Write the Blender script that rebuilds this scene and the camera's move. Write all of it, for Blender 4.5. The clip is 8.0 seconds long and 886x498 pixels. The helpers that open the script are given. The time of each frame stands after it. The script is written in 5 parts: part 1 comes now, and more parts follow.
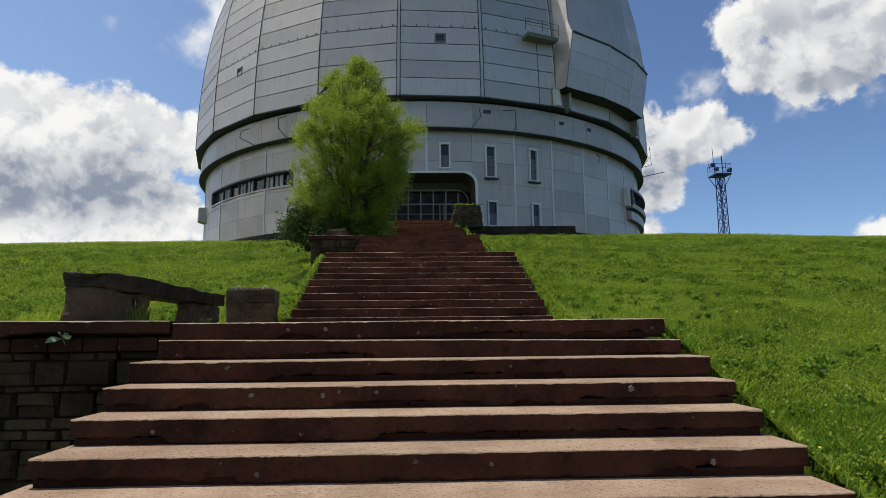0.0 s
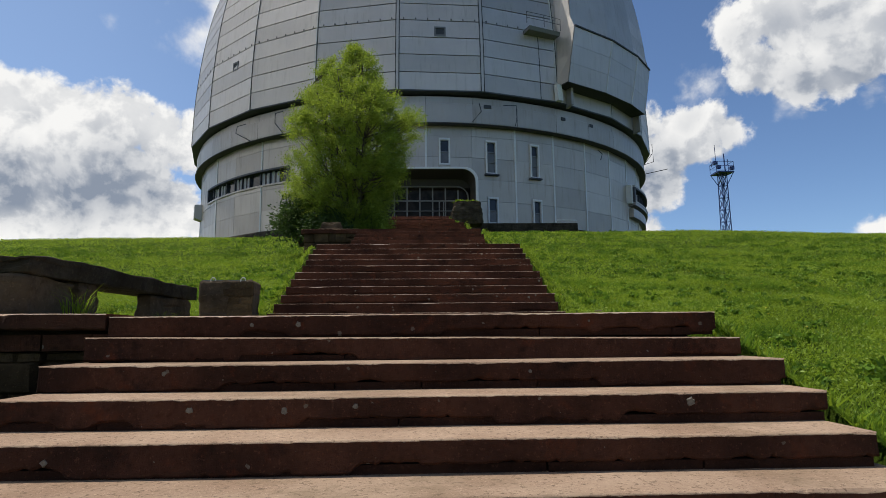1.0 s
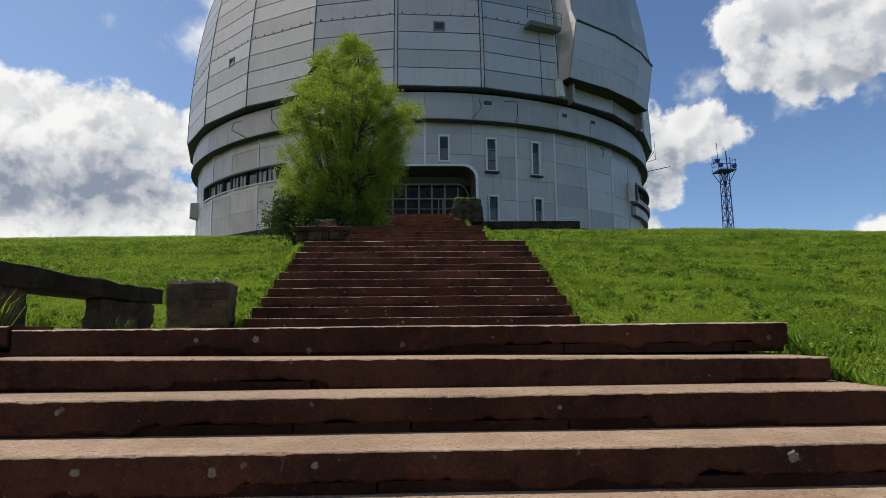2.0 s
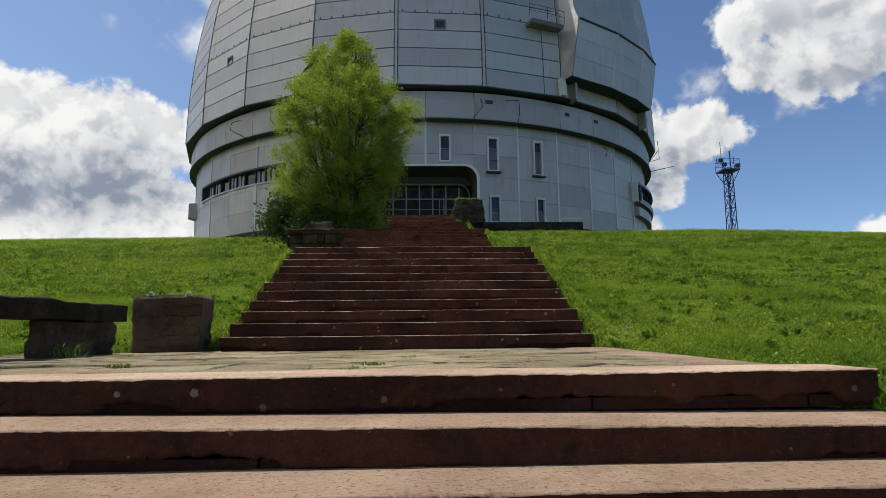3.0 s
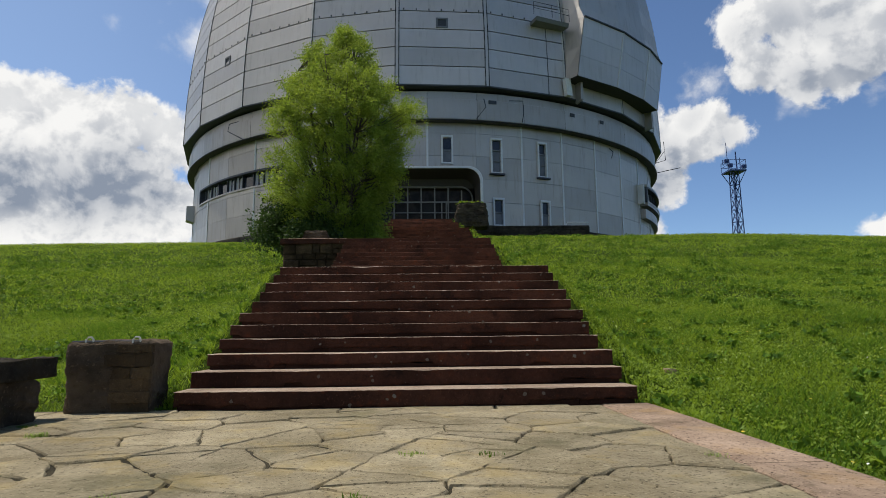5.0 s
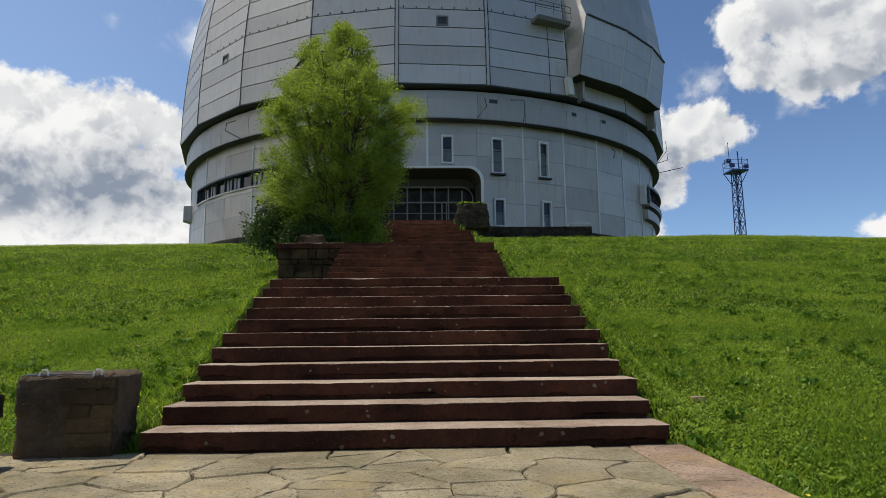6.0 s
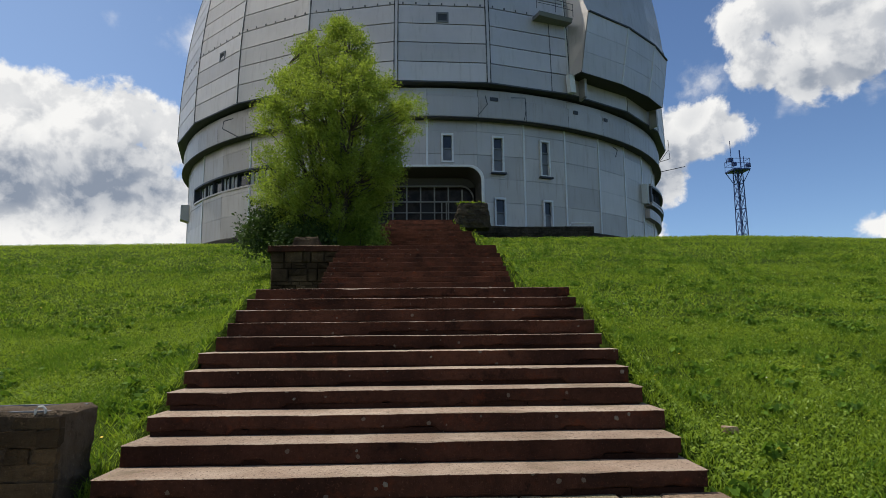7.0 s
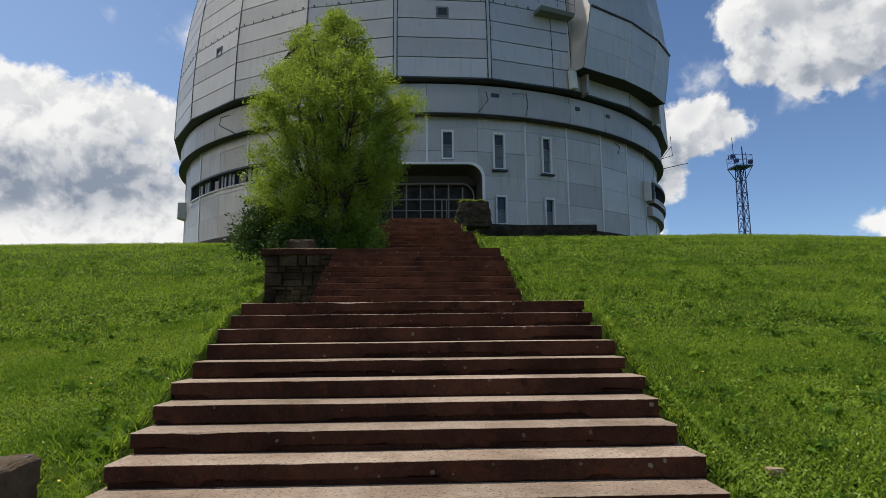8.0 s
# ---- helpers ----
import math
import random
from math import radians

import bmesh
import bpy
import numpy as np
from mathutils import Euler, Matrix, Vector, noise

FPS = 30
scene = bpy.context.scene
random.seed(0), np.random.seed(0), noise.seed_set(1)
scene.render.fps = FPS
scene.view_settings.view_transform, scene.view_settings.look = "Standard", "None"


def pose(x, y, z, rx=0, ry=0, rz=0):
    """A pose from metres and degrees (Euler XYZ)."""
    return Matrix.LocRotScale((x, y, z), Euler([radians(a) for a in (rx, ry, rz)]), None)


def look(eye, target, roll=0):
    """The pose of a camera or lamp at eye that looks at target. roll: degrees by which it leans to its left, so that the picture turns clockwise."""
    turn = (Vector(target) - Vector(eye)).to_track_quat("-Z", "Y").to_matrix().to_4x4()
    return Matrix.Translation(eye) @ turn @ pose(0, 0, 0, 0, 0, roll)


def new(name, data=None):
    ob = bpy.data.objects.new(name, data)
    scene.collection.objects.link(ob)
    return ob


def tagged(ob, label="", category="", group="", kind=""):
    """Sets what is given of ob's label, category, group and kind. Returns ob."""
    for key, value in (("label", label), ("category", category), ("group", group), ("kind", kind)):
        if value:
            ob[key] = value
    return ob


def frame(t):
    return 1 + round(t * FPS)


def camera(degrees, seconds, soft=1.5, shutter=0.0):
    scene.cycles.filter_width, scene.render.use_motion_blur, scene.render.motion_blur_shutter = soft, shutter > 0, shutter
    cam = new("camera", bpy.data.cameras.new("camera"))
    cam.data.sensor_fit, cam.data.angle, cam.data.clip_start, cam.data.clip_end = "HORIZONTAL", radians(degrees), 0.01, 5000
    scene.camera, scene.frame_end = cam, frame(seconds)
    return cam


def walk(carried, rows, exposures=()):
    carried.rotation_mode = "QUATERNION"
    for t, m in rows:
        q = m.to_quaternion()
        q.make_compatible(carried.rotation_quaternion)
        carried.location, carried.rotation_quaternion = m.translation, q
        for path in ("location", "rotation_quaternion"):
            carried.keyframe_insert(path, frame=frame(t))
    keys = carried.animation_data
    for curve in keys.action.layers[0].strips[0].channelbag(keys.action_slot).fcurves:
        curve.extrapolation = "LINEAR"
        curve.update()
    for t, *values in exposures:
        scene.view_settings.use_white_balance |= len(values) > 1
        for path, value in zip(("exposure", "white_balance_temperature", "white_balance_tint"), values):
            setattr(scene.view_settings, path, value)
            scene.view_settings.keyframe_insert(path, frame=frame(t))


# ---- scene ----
cam = camera(72.8, 8.0, soft=0.75)
PATH = [
    (0, (0.205, -0.983, 2.471), (0.276, 0.995, 2.753), -0.6),
    (0.5, (0.217, -0.43, 2.464), (0.29, 1.549, 2.743), -0.6),
    (1, (0.235, 0.071, 2.451), (0.308, 2.05, 2.731), -0.55),
    (1.5, (0.247, 0.585, 2.481), (0.322, 2.564, 2.759), -0.6),
    (3, (0.345, 1.809, 2.788), (0.415, 3.788, 3.064), -0.6),
    (3.5, (0.349, 2.138, 2.914), (0.416, 4.118, 3.191), -0.6),
    (4, (0.325, 2.432, 3.03), (0.39, 4.412, 3.307), -0.6),
    (4.5, (0.332, 2.743, 3.145), (0.396, 4.722, 3.424), -0.65),
    (6, (0.305, 3.742, 3.543), (0.371, 5.722, 3.818), -0.6),
    (6.5, (0.293, 4.06, 3.653), (0.359, 6.04, 3.927), -0.6),
    (7, (0.317, 4.427, 3.766), (0.384, 6.407, 4.036), -0.55),
    (7.5, (0.322, 4.805, 3.892), (0.387, 6.787, 4.157), -0.6),
    (8, (0.297, 5.119, 4.037), (0.365, 7.101, 4.295), -0.6),
]
walk(cam, [(t, look(eye, target, roll)) for t, eye, target, roll in PATH])

# ---- light ----
SUN = Vector((-0.33, 0.17, 0.93)).normalized()
SUN_EL = math.asin(SUN.z)
SUN_AZ = math.atan2(SUN.x, SUN.y)
lamp = bpy.data.lights.new("sun", "SUN")
lamp.energy, lamp.angle, lamp.color = 4.7, radians(0.6), (1.0, 0.95, 0.88)
sun = new("sun", lamp)
sun.matrix_world = look(tuple(SUN * 100), (0, 0, 0))
scene.view_settings.exposure = 0.0


class Nodes:
    """A short way to write node trees."""

    def __init__(self, tree):
        self.tree = tree
        self.tree.nodes.clear()

    def add(self, kind, operation="", **inputs):
        n = self.tree.nodes.new(kind)
        if operation:
            n.operation = operation
        for key, value in inputs.items():
            self.plug(n, int(key[1:]) if key[0] == "i" and key[1:].isdigit() else key.replace("_", " "), value)
        return n

    def plug(self, n, key, value):
        s = n.inputs[key]
        if isinstance(value, bpy.types.NodeSocket):
            self.tree.links.new(value, s)
        elif isinstance(value, bpy.types.Node):
            self.tree.links.new(value.outputs[0], s)
        else:
            s.default_value = value

    def math(self, op, a, b=0.0, clamp=False):
        m = self.add("ShaderNodeMath", op, i0=a, i1=b)
        m.use_clamp = clamp
        return m.outputs[0]

    def ramp(self, value, a, b, lo=0.0, hi=1.0, smooth=True):
        n = self.add("ShaderNodeMapRange")
        n.interpolation_type = "SMOOTHSTEP" if smooth else "LINEAR"
        for i, v in enumerate((value, a, b, lo, hi)):
            self.plug(n, i, v)
        return n.outputs[0]

    def mix(self, fac, a, b, blend="MIX"):
        n = self.tree.nodes.new("ShaderNodeMix")
        n.data_type, n.blend_type = "RGBA", blend
        self.plug(n, 0, fac), self.plug(n, 6, a), self.plug(n, 7, b)
        return n.outputs[2]

    def noise(self, vec, scale, detail=4.0, rough=0.55, out=0):
        return self.add("ShaderNodeTexNoise", Vector=vec, Scale=scale, Detail=detail, Roughness=rough).outputs[out]


def rgb(*c):
    return (*c, 1.0)


# sky with fair-weather clouds
world = bpy.data.worlds.new("sky")
scene.world = world
world.use_nodes = True
n = Nodes(world.node_tree)
way = n.add("ShaderNodeTexCoord").outputs["Generated"]
sky = n.add("ShaderNodeTexSky")
sky.sky_type, sky.sun_disc = "NISHITA", False
sky.sun_elevation, sky.sun_rotation = SUN_EL, SUN_AZ
sky.altitude, sky.air_density, sky.dust_density, sky.ozone_density = 2000.0, 1.0, 0.2, 1.6


def sky_way(az, el):
    a, e = radians(az), radians(el)
    return (math.sin(a) * math.cos(e), math.cos(a) * math.cos(e), math.sin(e))


def puffs(rows, soft):
    """How deep a direction lies inside the nearest of some round cloud lobes: 0 at the rim, 1 at a depth of soft degrees."""
    deep = None
    for az, el, r in rows:
        d = n.add("ShaderNodeVectorMath", "DOT_PRODUCT", i0=way, i1=sky_way(az, el)).outputs[1]
        v = n.math("SUBTRACT", radians(r), n.math("ARCCOSINE", n.math("MINIMUM", d, 1.0)))
        deep = v if deep is None else n.math("MAXIMUM", deep, v)
    return n.math("DIVIDE", deep, radians(soft))


def unit(v):
    return n.add("ShaderNodeVectorMath", "NORMALIZE", i0=v).outputs[0]


def shades(rows):
    """Soft grey undersides: bearing, height, reach and depth of the grey."""
    field = None
    for az, el, r, weight in rows:
        d = n.add("ShaderNodeVectorMath", "DOT_PRODUCT", i0=drift, i1=sky_way(az, el)).outputs[1]
        v = n.ramp(n.math("ARCCOSINE", n.math("MINIMUM", d, 1.0)), radians(r), 0.0, 0.0, weight)
        field = v if field is None else n.math("MAXIMUM", field, v)
    return field


# bearing, height and reach of each cloud lobe, in degrees
CLOUDS = [(-38.5, 17.5, 3.2), (-35.0, 17.4, 2.9), (-32.4, 17.5, 2.9), (-29.2, 17.4, 3.0), (-26.6, 17.6, 2.9), (-23.6, 16.7, 2.9), (-20.8, 16.6, 2.9),
          (-37.0, 12.5, 4.4), (-31.5, 12.5, 4.6), (-26.5, 12.7, 4.4), (-22.6, 11.6, 2.4), (-20.2, 10.0, 2.0), (-34.0, 8.6, 3.2), (-29.0, 8.6, 3.2), (-24.0, 8.6, 3.2),
          (30.0, 25.5, 2.2), (32.4, 25.9, 2.9), (36.0, 25.6, 4.0), (40.0, 24.8, 4.6), (31.5, 22.0, 2.2), (34.3, 21.6, 2.9), (37.4, 21.4, 3.0), (40.6, 22.2, 3.2), (34.7, 19.8, 1.6), (33.2, 23.8, 1.9), (37.0, 19.7, 1.9), (31.6, 20.9, 1.3),
          (21.6, 18.6, 2.0), (24.0, 18.1, 1.9), (26.9, 18.0, 1.7), (28.9, 17.3, 1.2), (22.4, 15.6, 2.8), (25.4, 16.5, 2.0), (21.6, 13.2, 2.3), (23.4, 13.4, 1.6), (21.5, 8.8, 1.2), (37.9, 7.9, 0.8), (39.2, 7.8, 1.1)]
WISPS = [(-21.6, 25.2, 1.6), (-20.4, 26.2, 2.1), (-19.2, 27.6, 2.2), (-18.0, 29.2, 2.2), (-28.2, 25.8, -0.6), (-26.2, 25.2, -0.5), (25.6, 20.6, 1.0), (26.7, 21.0, 0.8), (24.2, 20.4, 0.6), (33.0, 18.7, 0.8), (39.0, 18.6, 1.0)]
BELLIES = [(-27.0, 13.2, 6.0, 0.84), (-30.0, 12.0, 5.4, 0.8), (-34.5, 11.6, 5.0, 0.78), (-38.0, 12.0, 4.6, 0.74), (-24.4, 12.2, 4.6, 0.7), (-23.0, 14.8, 3.0, 0.44), (-28.4, 16.9, 2.3, 0.3), (-33.2, 17.2, 2.0, 0.22),
           (34.6, 19.6, 4.2, 0.6), (38.0, 20.2, 4.6, 0.6), (31.6, 21.0, 3.4, 0.46), (33.5, 23.9, 3.2, 0.42), (37.0, 24.0, 3.8, 0.44), (29.8, 24.0, 2.4, 0.4), (41.0, 22.5, 3.8, 0.44),
           (21.8, 13.4, 4.8, 0.85), (23.8, 15.2, 3.8, 0.66), (27.8, 16.4, 3.0, 0.56), (25.4, 18.6, 2.2, 0.38), (22.5, 17.6, 2.2, 0.38)]

warp = n.noise(way, 7.0, 2.0, 0.5, 1)
wvec = n.add("ShaderNodeVectorMath", "MULTIPLY_ADD", i0=n.add("ShaderNodeVectorMath", "SUBTRACT", i0=warp, i1=(0.5, 0.5, 0.5)).outputs[0], i1=(0.05, 0.05, 0.05), i2=way).outputs[0]
drift = unit(wvec)
fluff = n.noise(wvec, 13.0, 9.0, 0.55)
fluff_fine = n.noise(wvec, 38.0, 6.0, 0.6)
toward_sun = n.add("ShaderNodeVectorMath", "ADD", i0=wvec, i1=(-0.009, 0.0, 0.018)).outputs[0]
fluff_up = n.noise(toward_sun, 13.0, 9.0, 0.55)
z = n.add("ShaderNodeSeparateXYZ", Vector=way)
# unseen cloud added behind the camera, thinning to the right, brightens the dome panels
far_cover = n.ramp(n.math("SUBTRACT", n.noise(way, 2.2, 3.0, 0.5), n.math("MULTIPLY", z.outputs[0], 0.15)), 0.44, 0.72, 0.0, 0.54)
ahead = n.ramp(z.outputs[1], 0.35, 0.6)
rough_edge = n.math("ADD", n.math("MULTIPLY", n.math("SUBTRACT", fluff, 0.5), 3.0), n.math("MULTIPLY", n.math("SUBTRACT", fluff_fine, 0.5), 1.6))
heaps = n.ramp(n.math("ADD", puffs(CLOUDS, 1.5), rough_edge), -0.3, 0.3)
thin = n.ramp(n.math("ADD", puffs(WISPS, 1.5), n.math("MULTIPLY", rough_edge, 1.5)), -0.7, 1.7, 0.0, 0.85)
behind = n.math("MULTIPLY", n.ramp(n.math("ADD", n.math("MULTIPLY", far_cover, 1.45), n.math("MULTIPLY", rough_edge, 0.4)), 0.42, 0.76), n.math("SUBTRACT", 1.0, ahead))
cover = n.math("MAXIMUM", n.math("MAXIMUM", heaps, behind), thin)
relief = n.ramp(n.math("SUBTRACT", fluff_up, fluff), -0.07, 0.08, 1.0, 0.0)
light = n.math("SUBTRACT", n.math("ADD", n.math("ADD", 0.72, n.math("MULTIPLY", relief, 0.34)), n.math("MULTIPLY", n.math("SUBTRACT", fluff_fine, 0.5), 0.3)), n.math("MULTIPLY", n.math("MULTIPLY", shades(BELLIES), n.ramp(fluff, 0.25, 0.75, 1.15, 0.8)), 1.0), clamp=True)
cloud = n.mix(light, rgb(0.26, 0.305, 0.385), rgb(0.93, 0.925, 0.91))
cloud_light = n.add("ShaderNodeBackground", Color=cloud, Strength=1.0)
haze = n.math("MULTIPLY", n.ramp(z.outputs[0], 0.1, -0.6), n.math("MULTIPLY", ahead, 0.24))     # thin milky air towards the sun
blue = n.mix(haze, n.mix(1.0, sky.outputs[0], rgb(0.89, 0.98, 1.08), "MULTIPLY"), rgb(5.6, 7.4, 10.2))
sky_light = n.add("ShaderNodeBackground", Color=blue, Strength=0.112)
mixed = n.add("ShaderNodeMixShader", i0=cover, i1=sky_light, i2=cloud_light)
n.add("ShaderNodeOutputWorld", Surface=mixed)


# ---- materials ----
def material(name, build):
    m = bpy.data.materials.new(name)
    m.use_nodes = True
    t = Nodes(m.node_tree)
    t.add("ShaderNodeOutputMaterial", Surface=build(t))
    return m


def place(t):
    return t.add("ShaderNodeNewGeometry").outputs["Position"]


def bump(t, height, strength=0.5, distance=0.02):
    return t.add("ShaderNodeBump", Height=height, Strength=strength, Distance=distance).outputs[0]


def surface(t, color, rough=0.8, metal=0.0, normal=None, **more):
    b = t.add("ShaderNodeBsdfPrincipled", Base_Color=color, Roughness=rough, Metallic=metal, **more)
    if normal is not None:
        t.plug(b, "Normal", normal)
    return b


def piece_tone(t, lo=0.8, hi=1.2):
    return t.ramp(t.add("ShaderNodeObjectInfo").outputs["Random"], 0.0, 1.0, lo, hi, smooth=False)


def scaled(t, color, factor):
    return t.add("ShaderNodeVectorMath", "MULTIPLY", i0=color, i1=t.add("ShaderNodeCombineXYZ", i0=factor, i1=factor, i2=factor)).outputs[0]


def stone_material(name, dark, lit, spots=0.0, grain=30.0, big=1.6, tone=(0.85, 1.15), moss=0.0, relief=0.5, rust=0.0, deep=0.012, pits=0.0, waves=0.0, stain=0.0):
    def build(t):
        p = place(t)
        a, b = t.noise(p, big, 5.0, 0.6), t.noise(p, grain, 6.0, 0.65)
        c = t.mix(t.ramp(a, 0.3, 0.7), rgb(*dark), rgb(*lit))
        c = t.mix(t.ramp(b, 0.45, 0.8, 0.0, 0.45), c, rgb(*[v * 0.45 for v in dark]))
        c = t.mix(t.ramp(t.noise(p, grain * 2.2, 3.0), 0.6, 0.7, 0.0, 0.4), c, rgb(*[min(1, v * 1.8) for v in lit]))
        if pits:
            c = t.mix(t.ramp(t.noise(p, 42.0, 4.0, 0.7), 0.55, 0.64, 0.0, pits), c, rgb(*[v * 0.35 for v in dark]))
            c = t.mix(t.ramp(t.noise(p, 0.9, 6.0, 0.75), 0.5, 0.72, 0.0, pits), c, rgb(dark[0] * 0.62, dark[1] * 0.68, dark[2] * 0.62))
        if rust:
            c = t.mix(t.ramp(t.noise(p, 4.5, 6.0, 0.7), 0.54, 0.7, 0.0, rust), c, rgb(0.16, 0.045, 0.02))
            c = t.mix(t.ramp(t.noise(p, 2.3, 6.0, 0.7), 0.56, 0.7, 0.0, rust), c, rgb(0.014, 0.009, 0.008))
        if stain:
            c = t.mix(t.ramp(t.noise(p, 2.0, 6.0, 0.7), 0.5, 0.66, 0.0, stain), c, rgb(lit[0] * 1.05, lit[1] * 0.92, lit[2] * 0.55))
            c = t.mix(t.ramp(t.noise(p, 5.0, 7.0, 0.75), 0.55, 0.7, 0.0, stain), c, rgb(lit[0] * 1.35, lit[1] * 1.4, lit[2] * 1.45))
        if moss:
            c = t.mix(t.ramp(t.noise(p, 3.1, 6.0, 0.7), 0.62, 0.75, 0.0, moss), c, rgb(0.06, 0.07, 0.025))
        if spots:
            q = t.add("ShaderNodeSeparateXYZ", Vector=p)
            flat = t.add("ShaderNodeCombineXYZ", i0=q.outputs[0], i1=t.math("ADD", q.outputs[2], t.math("MULTIPLY", q.outputs[1], 0.7)))
            v = t.add("ShaderNodeTexVoronoi")
            v.voronoi_dimensions = "2D"
            t.plug(v, "Vector", flat), t.plug(v, "Scale", 5.5)
            edge = t.math("ADD", v.outputs["Distance"], t.math("MULTIPLY", t.math("SUBTRACT", t.noise(p, 60.0), 0.5), 0.16))
            pick = t.add("ShaderNodeSeparateColor", i0=v.outputs["Color"])
            size = t.ramp(pick.outputs[0], 0.7, 1.0, 0.0, 0.1, smooth=False)
            spot = t.math("MULTIPLY", t.math("LESS_THAN", edge, size), spots)
            c = t.mix(spot, c, rgb(0.26, 0.22, 0.17))
        c = scaled(t, c, piece_tone(t, *tone))
        h = t.math("ADD", t.math("MULTIPLY", b, 0.6), t.noise(p, grain * 5, 3.0))
        if waves:
            h = t.math("ADD", h, t.math("MULTIPLY", t.noise(p, 6.0, 6.0, 0.6), waves))
        return surface(t, c, t.ramp(b, 0.2, 0.8, 0.8, 0.97), normal=bump(t, h, relief, deep), Specular_IOR_Level=0.12)
    return material(name, build)


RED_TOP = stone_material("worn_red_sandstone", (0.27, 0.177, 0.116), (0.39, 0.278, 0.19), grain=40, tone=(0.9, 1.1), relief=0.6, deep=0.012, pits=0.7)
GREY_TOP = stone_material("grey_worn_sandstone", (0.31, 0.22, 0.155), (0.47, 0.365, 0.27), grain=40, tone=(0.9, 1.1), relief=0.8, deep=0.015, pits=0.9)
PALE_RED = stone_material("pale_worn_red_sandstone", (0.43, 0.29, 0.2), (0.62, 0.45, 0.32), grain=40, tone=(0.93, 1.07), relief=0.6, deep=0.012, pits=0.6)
# redder front stone, its colour also darkened to carry the risers' shade
SHADED_RED_FACE = stone_material("shaded_red_sandstone_face", (0.049, 0.022, 0.014), (0.124, 0.05, 0.029), spots=0.65, grain=26, tone=(0.85, 1.15), rust=0.7, relief=1.0, deep=0.03)
BORDER = stone_material("mossy_red_border_stone", (0.27, 0.185, 0.125), (0.47, 0.34, 0.238), grain=30, tone=(0.92, 1.06), moss=0.8, relief=0.9, deep=0.02, pits=1.0, waves=1.5, stain=0.4)
# riser colour darkened further, painting the shade below the tread edge
UNDER_SHADED = stone_material("shaded_stone_course", (0.03, 0.0135, 0.0085), (0.075, 0.032, 0.019), grain=24, relief=1.0, deep=0.03)
PAVING = stone_material("grey_green_paving_stone", (0.27, 0.222, 0.13), (0.465, 0.39, 0.25), grain=34, tone=(0.8, 1.12), moss=0.4, relief=0.9, deep=0.02, pits=0.8, waves=4.0, stain=0.4)
SOIL = stone_material("joint_soil", (0.03, 0.026, 0.014), (0.085, 0.07, 0.042), grain=60, moss=0.6, relief=1.0)
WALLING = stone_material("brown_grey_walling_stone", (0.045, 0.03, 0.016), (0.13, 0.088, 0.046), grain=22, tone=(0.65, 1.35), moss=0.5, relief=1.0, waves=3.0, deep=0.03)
BLOCK = stone_material("weathered_brown_stone", (0.065, 0.047, 0.03), (0.185, 0.135, 0.087), grain=16, tone=(0.85, 1.15), moss=0.45, relief=1.0, deep=0.05)
PLINTH = stone_material("dark_plinth_stone", (0.02, 0.018, 0.015), (0.06, 0.052, 0.042), grain=5)


def panel_material(name, color, rough, metal, tone, streak=0.25):
    def build(t):
        p = place(t)
        stretch = t.add("ShaderNodeMapping", Vector=p, Scale=(1.0, 1.0, 0.12)).outputs[0]
        a, b = t.noise(p, 0.35, 4.0), t.noise(stretch, 2.6, 6.0, 0.65)
        c = t.mix(t.ramp(a, 0.3, 0.7, 0.0, 0.5), rgb(*color), rgb(*[v * 0.82 for v in color]))
        c = t.mix(t.ramp(b, 0.52, 0.8, 0.0, streak), c, rgb(color[0] * 0.5, color[1] * 0.48, color[2] * 0.44))
        c = scaled(t, c, piece_tone(t, *tone))
        return surface(t, c, t.ramp(b, 0.3, 0.7, rough - 0.06, rough + 0.1), metal, bump(t, t.noise(p, 0.5, 2.0), 0.12, 0.2))
    return material(name, build)


DOME = panel_material("dome_aluminium_sheet", (0.55, 0.51, 0.462), 0.42, 0.6, (0.85, 1.07), 0.45)
SHEET = panel_material("wall_aluminium_sheet", (0.44, 0.404, 0.362), 0.42, 0.6, (0.8, 1.1), 0.5)
PALE = panel_material("pale_painted_metal", (0.62, 0.62, 0.6), 0.55, 0.1, (0.95, 1.05))


def plain(name, color, rough=0.6, metal=0.0, vary=0.3, scale=6.0):
    def build(t):
        p = place(t)
        c = t.mix(t.ramp(t.noise(p, scale, 5.0), 0.35, 0.7, 0.0, vary), rgb(*color), rgb(*[v * 0.5 for v in color]))
        return surface(t, c, rough, metal, bump(t, t.noise(p, scale * 6, 3.0), 0.15, 0.01))
    return material(name, build)




def seam_build(t):
    p = place(t)
    c = t.mix(t.ramp(t.noise(p, 2.2, 5.0, 0.7), 0.42, 0.6), rgb(0.02, 0.02, 0.021), rgb(0.17, 0.165, 0.155))
    return surface(t, c, 0.75)


FILLER = material("dirty_seam_filler", seam_build)
SEAM = plain("dark_seam_metal", (0.03, 0.03, 0.032), 0.7)
JOINT = plain("grey_wall_joint", (0.16, 0.165, 0.17), 0.6, 0.2)
RUBBER = plain("black_sealing_strip", (0.026, 0.026, 0.028), 0.6)
STEEL = plain("dark_steel", (0.05, 0.055, 0.065), 0.55, 0.4)
MAST = plain("mast_steel", (0.035, 0.065, 0.19), 0.6, 0.2)
# near-black colour standing in for unlit rooms and doorways
INSIDE = plain("unlit_interior", (0.03, 0.03, 0.03), 0.9)
# lining colour holds the shade of a deeper porch
SHADED_LINING = plain("shaded_porch_lining", (0.06, 0.052, 0.042), 0.8)
